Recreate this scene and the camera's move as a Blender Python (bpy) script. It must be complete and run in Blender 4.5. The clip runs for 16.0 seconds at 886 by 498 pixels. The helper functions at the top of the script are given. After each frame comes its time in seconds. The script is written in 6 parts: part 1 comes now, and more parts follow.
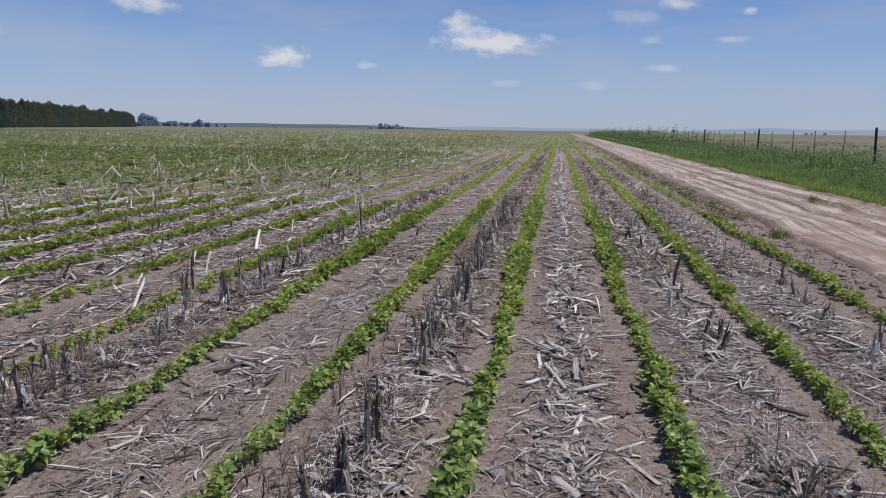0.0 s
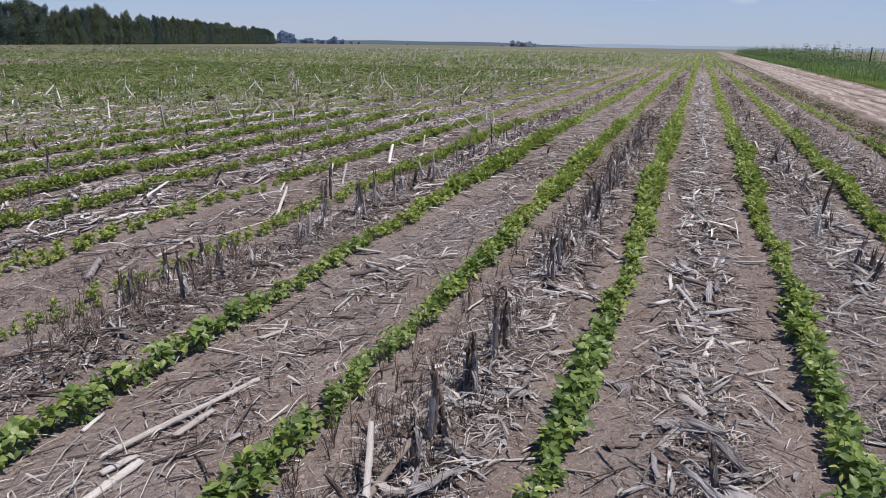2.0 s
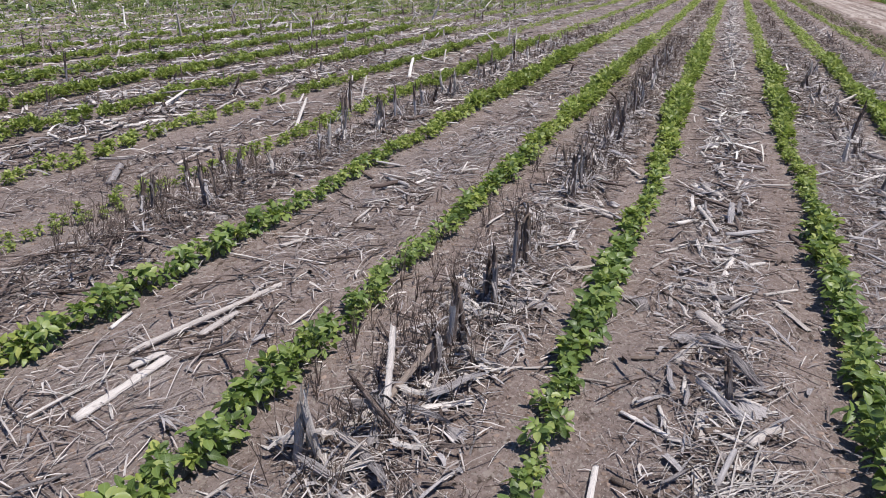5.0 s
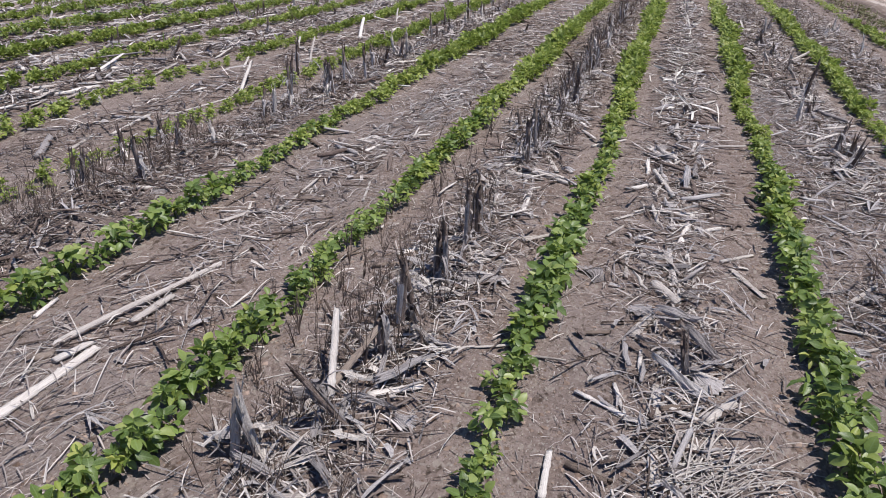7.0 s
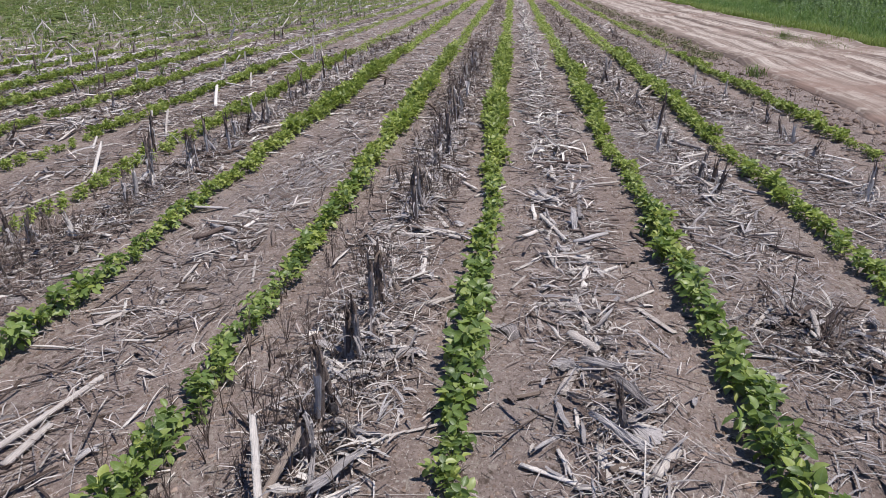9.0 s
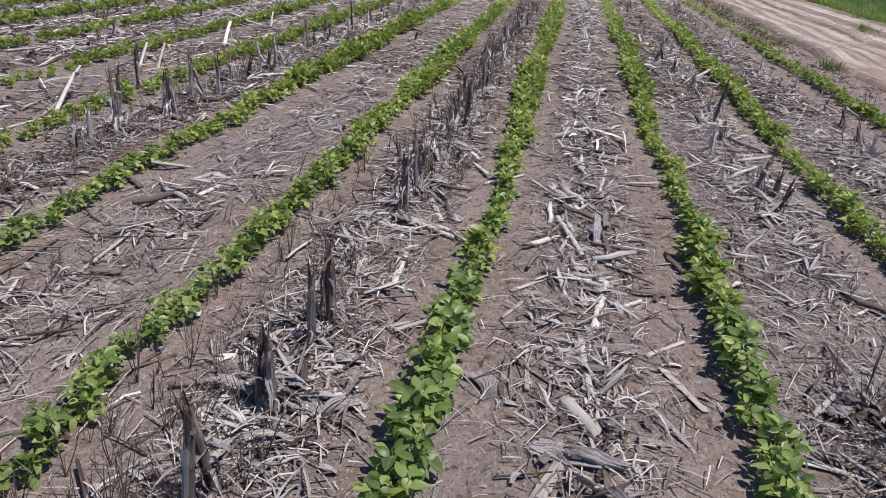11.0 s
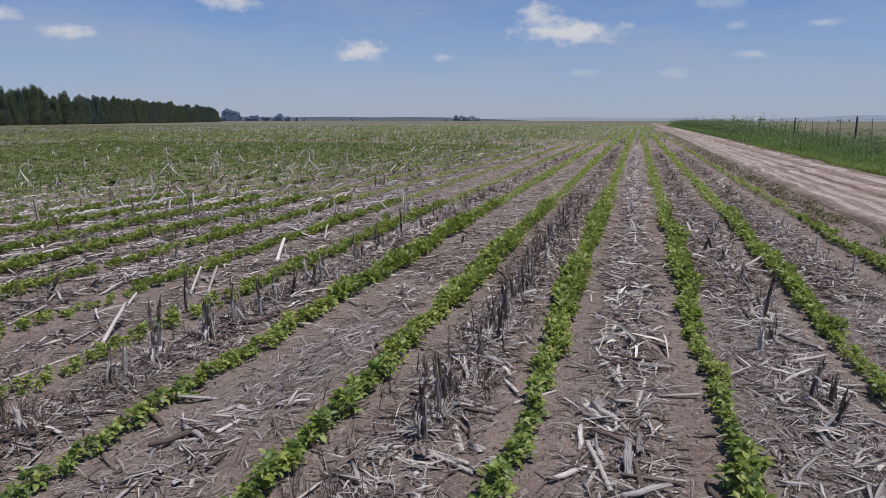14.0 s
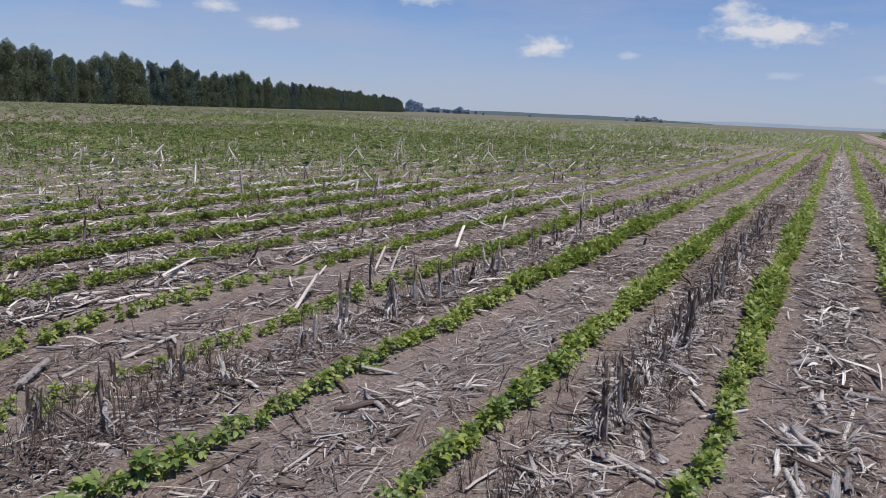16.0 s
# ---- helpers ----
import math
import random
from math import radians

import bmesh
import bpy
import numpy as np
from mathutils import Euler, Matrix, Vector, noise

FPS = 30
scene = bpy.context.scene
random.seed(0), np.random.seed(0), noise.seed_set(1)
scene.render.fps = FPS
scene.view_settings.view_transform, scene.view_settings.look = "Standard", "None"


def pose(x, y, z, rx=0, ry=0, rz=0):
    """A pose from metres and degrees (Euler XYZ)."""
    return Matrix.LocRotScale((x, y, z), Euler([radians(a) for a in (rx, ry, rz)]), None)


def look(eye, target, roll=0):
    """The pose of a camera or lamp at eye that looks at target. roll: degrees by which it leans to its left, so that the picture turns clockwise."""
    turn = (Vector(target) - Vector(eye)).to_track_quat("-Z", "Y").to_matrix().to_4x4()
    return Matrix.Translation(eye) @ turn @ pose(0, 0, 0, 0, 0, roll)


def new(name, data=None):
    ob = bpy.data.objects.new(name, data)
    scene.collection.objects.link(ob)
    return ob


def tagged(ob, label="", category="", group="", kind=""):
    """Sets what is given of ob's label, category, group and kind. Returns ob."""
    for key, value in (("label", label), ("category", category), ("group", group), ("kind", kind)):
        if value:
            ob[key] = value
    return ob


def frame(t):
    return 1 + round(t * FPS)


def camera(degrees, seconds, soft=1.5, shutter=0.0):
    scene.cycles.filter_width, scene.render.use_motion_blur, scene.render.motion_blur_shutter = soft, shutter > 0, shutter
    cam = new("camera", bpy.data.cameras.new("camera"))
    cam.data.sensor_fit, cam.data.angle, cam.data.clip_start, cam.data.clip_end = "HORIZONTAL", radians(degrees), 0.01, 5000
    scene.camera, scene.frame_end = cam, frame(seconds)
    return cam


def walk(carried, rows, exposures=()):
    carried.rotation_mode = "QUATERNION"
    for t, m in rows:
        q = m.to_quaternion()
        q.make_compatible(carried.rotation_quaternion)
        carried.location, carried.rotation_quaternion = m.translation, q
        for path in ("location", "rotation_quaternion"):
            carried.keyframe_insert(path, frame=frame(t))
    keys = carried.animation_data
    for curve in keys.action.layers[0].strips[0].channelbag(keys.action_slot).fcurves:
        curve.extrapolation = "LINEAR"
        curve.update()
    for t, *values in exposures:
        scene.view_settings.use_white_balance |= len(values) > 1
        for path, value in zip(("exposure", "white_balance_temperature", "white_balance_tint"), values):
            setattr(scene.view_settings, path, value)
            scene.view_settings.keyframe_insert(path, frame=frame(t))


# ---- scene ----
cam = camera(62.0, 16.0, 0.5)
PATH = [
    (0, (0.355, -0.66, 1.437), (0.057, 1.292, 1.116), 0.8),
    (0.5, (0.352, -0.665, 1.422), (0.018, 1.273, 1.053), 0.7),
    (1, (0.351, -0.683, 1.41), (-0.041, 1.225, 0.953), 0.8),
    (1.5, (0.336, -0.704, 1.409), (-0.244, 1.145, 0.914), 0.4),
    (2, (0.335, -0.708, 1.4), (-0.278, 1.119, 0.866), 0.9),
    (2.5, (0.331, -0.687, 1.382), (-0.27, 1.122, 0.779), 1.3),
    (3, (0.322, -0.691, 1.374), (-0.258, 1.11, 0.73), 1.8),
    (3.5, (0.336, -0.672, 1.368), (-0.178, 1.143, 0.704), 2.6),
    (4, (0.331, -0.698, 1.366), (-0.175, 1.112, 0.682), 2.1),
    (4.5, (0.323, -0.714, 1.359), (-0.231, 1.074, 0.653), 2.2),
    (4.7, (0.309, -0.726, 1.357), (-0.318, 1.033, 0.638), 2.1),
    (6.8, (0.314, -0.613, 1.356), (-0.216, 1.13, 0.531), 3.7),
    (7, (0.31, -0.577, 1.354), (-0.197, 1.171, 0.524), 2.2),
    (7.5, (0.24, -0.512, 1.376), (-0.097, 1.304, 0.607), 2.0),
    (8, (0.131, -0.499, 1.39), (-0.132, 1.362, 0.705), 1.3),
    (8.5, (0.141, -0.468, 1.383), (-0.067, 1.398, 0.694), -0.2),
    (9, (0.137, -0.445, 1.377), (-0.038, 1.419, 0.673), -0.6),
    (9.2, (0.134, -0.407, 1.372), (-0.032, 1.456, 0.665), -0.5),
    (11.3, (0.261, 0.451, 1.282), (0.024, 2.242, 0.424), 5.6),
    (11.5, (0.253, 0.501, 1.288), (0.032, 2.268, 0.377), 6.0),
    (12, (0.337, 0.542, 1.327), (-0.091, 2.247, 0.372), 4.5),
    (12.5, (0.482, 0.592, 1.405), (-0.007, 2.348, 0.583), 3.2),
    (13, (0.507, 0.61, 1.427), (0.056, 2.479, 0.877), 0.4),
    (13.5, (0.494, 0.577, 1.463), (0.048, 2.502, 1.161), 0.1),
    (14, (0.484, 0.537, 1.466), (-0.012, 2.443, 1.122), 0.1),
    (14.5, (0.447, 0.529, 1.472), (-0.226, 2.379, 1.12), 1.8),
    (15, (0.397, 0.546, 1.454), (-0.36, 2.365, 1.113), 2.3),
    (15.5, (0.353, 0.541, 1.438), (-0.469, 2.331, 1.09), 3.4),
    (16, (0.359, 0.547, 1.421), (-0.555, 2.288, 1.056), 2.6),
]
EXPOSURES = [(0.0, -0.06), (1.5, 0.1), (2.0, 0.08), (2.5, 0.24), (3.5, 0.25), (7.0, 0.26), (9.0, 0.26), (11.4, 0.23), (12.0, 0.36), (12.5, 0.39), (13.0, 0.29), (13.5, -0.02), (14.0, -0.2), (14.5, -0.05), (16.0, -0.03)]
walk(cam, [(t, look(eye, target, roll)) for t, eye, target, roll in PATH], EXPOSURES)

# ---------- world, sun ----------
SUN_AZ, SUN_EL = 100.0, 71.0          # degrees right of the rows, degrees up
world = bpy.data.worlds.new("sky")
scene.world = world
world.use_nodes = True


class Net:
    """Short hand for node trees."""

    def __init__(self, tree):
        self.tree = tree

    def node(self, kind, inputs=None, operation="", use_clamp=False, data_type="", blend_type="", interpolation_type="", attribute_name=""):
        n = self.tree.nodes.new("ShaderNode" + kind)
        if operation:
            n.operation = operation
        if use_clamp:
            n.use_clamp = True
        if data_type:
            n.data_type = data_type
        if blend_type:
            n.blend_type = blend_type
        if interpolation_type:
            n.interpolation_type = interpolation_type
        if attribute_name:
            n.attribute_name = attribute_name
        for k, v in (inputs or {}).items():
            self.put(n.inputs[k], v)
        return n

    def put(self, socket, v):
        if isinstance(v, bpy.types.NodeSocket):
            self.tree.links.new(v, socket)
        elif isinstance(v, bpy.types.Node):
            self.tree.links.new(v.outputs[0], socket)
        else:
            socket.default_value = v

    def math(self, op, a, b=0.0, c=0.0, clamp=False):
        return self.node("Math", {0: a, 1: b, 2: c}, operation=op, use_clamp=clamp).outputs[0]

    def mix(self, f, a, b):
        n = self.node("Mix", data_type="RGBA")
        self.put(n.inputs[0], f)
        self.put(n.inputs[6], a)
        self.put(n.inputs[7], b)
        return n.outputs[2]

    def noise(self, vec, scale, detail=4.0, rough=0.55):
        return self.node("TexNoise", {"Vector": vec, "Scale": scale, "Detail": detail, "Roughness": rough}).outputs[0]

    def ramp(self, f, stops):
        n = self.node("ValToRGB", {0: f})
        e = n.color_ramp.elements
        while len(e) < len(stops):
            e.new(0.5)
        for el, (p, c) in zip(e, stops):
            el.position, el.color = p, (*c, 1)
        return n.outputs[0]


wn = Net(world.node_tree)
sky = wn.node("TexSky")
sky.sky_type, sky.sun_disc, sky.sun_elevation, sky.sun_rotation = "NISHITA", False, radians(SUN_EL), radians(SUN_AZ)
sky.altitude, sky.air_density, sky.dust_density, sky.ozone_density = 1600.0, 1.0, 0.6, 3.0
way = wn.node("TexCoord").outputs["Generated"]
axes = wn.node("SeparateXYZ", {0: way})
azim = wn.math("MULTIPLY", wn.math("ARCTAN2", axes.outputs[0], axes.outputs[1]), 57.2958)
elev = wn.math("MULTIPLY", wn.math("ARCSINE", axes.outputs[2]), 57.2958)
flat = wn.node("CombineXYZ", {0: azim, 1: wn.math("MULTIPLY", elev, 1.8), 2: 0.0}).outputs[0]
puff = wn.math("SUBTRACT", wn.noise(flat, 0.55, 6.0, 0.6), 0.5)
cover = 0.0
# azimuth, elevation, half width, half height in degrees, strength
CLOUDS = [(-20.7, 5.1, 2.3, 1.0, 0.95), (-7.5, 7.5, 2.2, 1.1, 0.8), (-5.2, 6.4, 4.6, 1.15, 0.95), (-30.0, 8.3, 2.3, 0.7, 0.8),
          (-40.8, 5.9, 2.0, 0.7, 0.8), (-44.8, 6.8, 1.7, 0.6, 0.75), (-50.2, 6.5, 1.9, 0.5, 0.6), (-14.4, 4.7, 1.0, 0.35, 0.4),
          (8.1, 9.0, 1.7, 0.6, 0.6), (12.9, 8.4, 0.8, 0.4, 0.6), (5.2, 8.2, 2.4, 0.7, 0.3), (11.7, 6.5, 1.2, 0.4, 0.4),
          (6.5, 6.6, 1.2, 0.4, 0.35), (7.6, 4.6, 1.4, 0.4, 0.45), (2.2, 3.4, 1.8, 0.5, 0.25), (-4.3, 3.5, 1.4, 0.4, 0.3)]
for az, el, half_w, half_h, strength in CLOUDS:
    dx = wn.math("DIVIDE", wn.math("SUBTRACT", azim, az), half_w)
    dy = wn.math("DIVIDE", wn.math("SUBTRACT", elev, el), half_h)
    far = wn.math("SQRT", wn.math("ADD", wn.math("MULTIPLY", dx, dx), wn.math("MULTIPLY", dy, dy)))
    edge = wn.math("ADD", wn.math("SUBTRACT", 1.0, far), wn.math("MULTIPLY", puff, 2.2))
    lump = wn.node("MapRange", {"Value": edge, "From Min": 0.0, "From Max": 0.9, "To Max": strength}, interpolation_type="SMOOTHSTEP").outputs[0]
    cover = wn.math("MAXIMUM", cover, lump)
veil = wn.node("MapRange", {"Value": wn.noise(wn.node("CombineXYZ", {0: wn.math("MULTIPLY", azim, 0.06), 1: wn.math("MULTIPLY", elev, 0.3), 2: 0.0}).outputs[0], 1.0, 6.0, 0.6), "From Min": 0.42, "From Max": 0.74, "To Max": 0.45}).outputs[0]
veil = wn.math("MULTIPLY", veil, wn.node("MapRange", {"Value": elev, "From Min": 10.0, "From Max": 30.0, "To Min": 1.0, "To Max": 0.0}).outputs[0])
low = wn.node("MapRange", {"Value": elev, "From Min": 0.0, "From Max": 11.0, "To Min": 0.62, "To Max": 0.0}, interpolation_type="SMOOTHSTEP").outputs[0]
hue = wn.node("Mix", data_type="RGBA", blend_type="MULTIPLY")
wn.put(hue.inputs[0], 1.0)
wn.put(hue.inputs[6], sky)
wn.put(hue.inputs[7], (0.7, 0.83, 1.07, 1))
air = wn.mix(low, hue.outputs[2], (3.88, 4.28, 5.95, 1))
air = wn.mix(veil, air, (4.55, 4.7, 5.75, 1))
air = wn.mix(cover, air, (7.0, 7.1, 7.6, 1))
wn.put(world.node_tree.nodes["Background"].inputs[0], air)
world.node_tree.nodes["Background"].inputs[1].default_value = 0.1

sun_data = bpy.data.lights.new("sun", "SUN")
sun_data.energy, sun_data.angle, sun_data.color = 5.0, radians(0.53), (1.0, 0.965, 0.93)
sun = new("sun", sun_data)
sun_to = Vector((math.sin(radians(SUN_AZ)) * math.cos(radians(SUN_EL)), math.cos(radians(SUN_AZ)) * math.cos(radians(SUN_EL)), math.sin(radians(SUN_EL))))
sun.matrix_world = look(sun_to * 80, (0, 0, 0))


# ---------- materials ----------
def material(name, stops, fine=60.0, big=4.0, parts=(0.5, 0.3, 0.2), rough=0.85, bump=0.4, bump_size=0.01, along=None, through_light=0.0, gloss=0.3, third=None, stretch=(1.0, 1.0, 1.0), crumbs=None, veins=None):
    """Colour ramp over fine noise, large noise and a random value per piece. along: grain (across, along) for stalks and strips."""
    m = bpy.data.materials.new(name)
    m.use_nodes = True
    n = Net(m.node_tree)
    shader = m.node_tree.nodes["Principled BSDF"]
    geo = n.node("NewGeometry")
    chance = n.math("FRACT", n.math("ADD", geo.outputs["Random Per Island"], n.node("ObjectInfo").outputs["Random"]))
    place = geo.outputs["Position"]
    if along:
        uv = n.node("Attribute", attribute_name="grain").outputs["Vector"]
        grain = n.node("VectorMath", {0: uv, 1: (along[0], along[1], 1.0)}, operation="MULTIPLY").outputs[0]
        detail = n.math("MULTIPLY_ADD", n.noise(grain, 1.0, 4.0, 0.65), 1.9, -0.45)
    else:
        detail = n.noise(n.node("VectorMath", {0: place, 1: stretch}, operation="MULTIPLY").outputs[0], fine, 6.0, 0.7)
    large = n.noise(place, big, 4.0)
    f = n.math("ADD", n.math("MULTIPLY", detail, parts[0]), n.math("MULTIPLY", large, parts[1]))
    f = n.math("ADD", f, n.math("MULTIPLY", chance, parts[2]))
    colour = n.ramp(f, stops)
    if third:
        size, lo, hi, tint = third
        patch = n.node("MapRange", {"Value": n.noise(place, size, 5.0, 0.6), "From Min": lo, "From Max": hi}).outputs[0]
        colour = n.mix(patch, colour, (*tint, 1))
    for size, lo, hi, tint in crumbs or ():
        fleck = n.node("MapRange", {"Value": n.noise(n.node("VectorMath", {0: place, 1: (1.0, 0.55, 1.0)}, operation="MULTIPLY").outputs[0], size, 2.0, 0.5), "From Min": lo, "From Max": hi}).outputs[0]
        colour = n.mix(fleck, colour, (*tint, 1))
    if veins:                          # pale midrib and side veins of a leaf blade
        blade = n.node("SeparateXYZ", {0: n.node("Attribute", attribute_name="grain").outputs["Vector"]})
        across = n.math("MODULO", blade.outputs[0], 4.0)
        rib = n.math("MULTIPLY", n.node("MapRange", {"Value": across, "From Min": 1.02, "From Max": 1.16, "To Min": 1.0, "To Max": 0.0}).outputs[0], n.math("GREATER_THAN", across, 0.9))
        wave = n.math("PINGPONG", n.math("SUBTRACT", blade.outputs[1], n.math("MULTIPLY", across, 1.1)), 0.5)
        side = n.node("MapRange", {"Value": wave, "From Min": 0.02, "From Max": 0.16, "To Min": 0.5, "To Max": 0.0}).outputs[0]
        colour = n.mix(n.math("MULTIPLY", n.math("MAXIMUM", rib, side), 0.55), colour, (*veins, 1))
    n.put(shader.inputs["Base Color"], colour)
    shader.inputs["Roughness"].default_value = rough
    shader.inputs["Specular IOR Level"].default_value = gloss
    if bump:
        b = n.node("Bump", {"Strength": bump, "Distance": bump_size, "Height": detail})
        n.put(shader.inputs["Normal"], b.outputs[0])
    if through_light:
        glow = n.node("BsdfTranslucent", {"Color": n.mix(0.25, colour, (0.3, 0.44, 0.08, 1))})
        both = n.node("MixShader", {0: through_light, 1: shader.outputs[0], 2: glow.outputs[0]})
        n.put(m.node_tree.nodes["Material Output"].inputs["Surface"], both.outputs[0])
    return m


SOIL = material("field_soil", [(0.32, (0.111, 0.081, 0.069)), (0.5, (0.216, 0.166, 0.147)), (0.66, (0.304, 0.248, 0.224))], 38, 1.7, (0.65, 0.35, 0.0), 0.95, 1.0, 0.024,
                gloss=0.1, third=(0.9, 0.5, 0.74, (0.218, 0.180, 0.166)), crumbs=((150, 0.62, 0.7, (0.357, 0.315, 0.275)), (170, 0.6, 0.68, (0.116, 0.088, 0.071)), (34, 0.6, 0.68, (0.285, 0.240, 0.210)), (27, 0.62, 0.7, (0.085, 0.062, 0.050)), (75, 0.64, 0.7, (0.318, 0.280, 0.250))))
CLOD = material("clod", [(0.3, (0.130, 0.090, 0.070)), (0.7, (0.290, 0.218, 0.180))], 80, 2, (0.4, 0.2, 0.4), 0.95, 0.4, 0.004, gloss=0.1)
FAR_LAND = material("far_land", [(0.35, (0.096, 0.096, 0.060)), (0.6, (0.165, 0.152, 0.104))], 0.4, 0.02, (0.5, 0.5, 0.0), 0.95, 0.0, gloss=0.1)
PLAIN = material("dry_plain", [(0.35, (0.115, 0.09, 0.05)), (0.6, (0.19, 0.145, 0.09))], 0.4, 0.02, (0.5, 0.5, 0.0), 0.95, 0.0, gloss=0.1)
# distance haze is mixed into the hill's bluish base colour
HAZED_HILL = material("haze_tinted_hill", [(0.3, (0.06, 0.085, 0.1)), (0.7, (0.085, 0.11, 0.12))], 0.02, 0.004, (0.5, 0.5, 0.0), 1.0, 0.0, gloss=0.0)
ROAD = material("road_dirt", [(0.36, (0.112, 0.082, 0.069)), (0.46, (0.215, 0.169, 0.143)), (0.58, (0.385, 0.328, 0.286))], big=0.5, parts=(0.7, 0.3, 0.0), rough=0.95, bump=0.8, bump_size=0.03, along=(5.0, 0.014),
                gloss=0.1, crumbs=((1.3, 0.5, 0.74, (0.217, 0.160, 0.133)), (7.0, 0.56, 0.8, (0.360, 0.308, 0.268)), (26.0, 0.58, 0.76, (0.160, 0.121, 0.102))), third=(0.35, 0.52, 0.64, (0.205, 0.142, 0.116)))
PALE = material("pale_straw", [(0.2, (0.170, 0.139, 0.123)), (0.42, (0.385, 0.336, 0.305)), (0.75, (0.700, 0.638, 0.590))], along=(10.0, 9.0), parts=(0.6, 0.12, 0.35), rough=0.7, bump=0.8, bump_size=0.003)
GREY = material("weathered_husk", [(0.2, (0.083, 0.069, 0.062)), (0.42, (0.232, 0.205, 0.200)), (0.78, (0.497, 0.460, 0.452))], along=(16.0, 6.0), parts=(0.6, 0.15, 0.35), rough=0.85, bump=0.8, bump_size=0.003, gloss=0.15)
DARK = material("dark_stubble", [(0.25, (0.061, 0.043, 0.037)), (0.5, (0.144, 0.106, 0.091)), (0.8, (0.325, 0.260, 0.230))], along=(11.0, 7.0), parts=(0.65, 0.1, 0.3), rough=0.9, bump=1.0, bump_size=0.004, gloss=0.15)
STRAW = material("fine_straw", [(0.1, (0.073, 0.055, 0.046)), (0.4, (0.195, 0.162, 0.148)), (0.66, (0.351, 0.308, 0.286)), (0.9, (0.546, 0.500, 0.468))], along=(3.0, 12.0), parts=(0.3, 0.2, 0.6), rough=0.85, bump=0.0, gloss=0.15)
BROWN = material("brown_stalk", [(0.2, (0.078, 0.056, 0.045)), (0.5, (0.174, 0.132, 0.108)), (0.8, (0.322, 0.262, 0.220))], along=(11.0, 7.0), parts=(0.65, 0.1, 0.3), rough=0.85, bump=0.8, bump_size=0.003, gloss=0.15)
TWIG = material("dead_twig", [(0.2, (0.048, 0.034, 0.028)), (0.8, (0.185, 0.138, 0.113))], along=(3.0, 20.0), parts=(0.3, 0.2, 0.5), rough=0.9, bump=0.0)
LEAF = material("soybean_leaf", [(0.22, (0.062, 0.096, 0.024)), (0.42, (0.124, 0.184, 0.042)), (0.62, (0.220, 0.288, 0.070)), (0.88, (0.430, 0.455, 0.165))], 70, 1.2, (0.25, 0.25, 0.5), 0.42, 0.35, 0.003,
                through_light=0.42, gloss=0.55, veins=(0.25, 0.34, 0.14))
# yellowing leaves, and the sunlit look of rows further off painted as colour
LEAF_YELLOW_LIT = material("yellow_and_sunlit_soybean_leaf", [(0.2, (0.098, 0.132, 0.028)), (0.42, (0.200, 0.256, 0.052)), (0.64, (0.300, 0.352, 0.080)), (0.86, (0.470, 0.450, 0.150))], 70, 1.2, (0.25, 0.25, 0.5), 0.45, 0.35, 0.003,
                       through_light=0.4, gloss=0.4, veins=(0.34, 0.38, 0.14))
STEM = material("soybean_stem", [(0.3, (0.108, 0.144, 0.045)), (0.7, (0.234, 0.216, 0.081))], 40, 3, (0.4, 0.3, 0.3), 0.6, 0.0)
WEED = material("field_weed", [(0.2, (0.060, 0.090, 0.023)), (0.5, (0.110, 0.152, 0.039)), (0.85, (0.190, 0.205, 0.074))], 12, 0.25, (0.2, 0.4, 0.4), 0.6, 0.0, through_light=0.25)
DRY_GRASS = material("dry_grass", [(0.2, (0.077, 0.081, 0.036)), (0.5, (0.135, 0.122, 0.063)), (0.85, (0.225, 0.189, 0.117))], 8, 0.1, (0.2, 0.4, 0.4), 0.7, 0.0, through_light=0.2)
GRASS = material("verge_grass", [(0.25, (0.054, 0.112, 0.031)), (0.5, (0.108, 0.192, 0.052)), (0.75, (0.196, 0.268, 0.094))], 8, 0.7, (0.2, 0.6, 0.35), 0.55, 0.0, through_light=0.4)
EDGE_GRASS = material("edge_grass", [(0.25, (0.085, 0.135, 0.025)), (0.5, (0.17, 0.235, 0.045)), (0.8, (0.27, 0.29, 0.1))], 8, 0.9, (0.2, 0.5, 0.4), 0.55, 0.0, through_light=0.3)
BUSH = material("tall_weed", [(0.2, (0.068, 0.121, 0.046)), (0.8, (0.213, 0.281, 0.131))], 8, 0.6, (0.2, 0.3, 0.5), 0.6, 0.0, through_light=0.2)
CROWN = material("tree_leaves", [(0.2, (0.057, 0.075, 0.049)), (0.5, (0.094, 0.114, 0.069)), (0.85, (0.146, 0.159, 0.091))], 2.0, 0.35, (0.3, 0.55, 0.15), 0.7, 0.0, through_light=0.06, gloss=0.15)
CROWN_BLUE = material("bluish_tree_leaves", [(0.2, (0.044, 0.065, 0.060)), (0.5, (0.073, 0.101, 0.091)), (0.85, (0.117, 0.148, 0.133))], 2.0, 0.35, (0.3, 0.55, 0.15), 0.7, 0.0, through_light=0.05, gloss=0.15)
BARK = material("bark", [(0.3, (0.045, 0.036, 0.027)), (0.7, (0.144, 0.117, 0.090))], 14, 2, (0.6, 0.4, 0.0), 0.9, 0.5)
POST = material("fence_post", [(0.3, (0.027, 0.023, 0.021)), (0.7, (0.081, 0.070, 0.063))], 40, 4, (0.6, 0.2, 0.2), 0.85, 0.4)
WIRE = material("fence_wire", [(0.3, (0.144, 0.135, 0.126)), (0.7, (0.270, 0.261, 0.252))], 40, 4, (0.6, 0.2, 0.2), 0.5, 0.0)
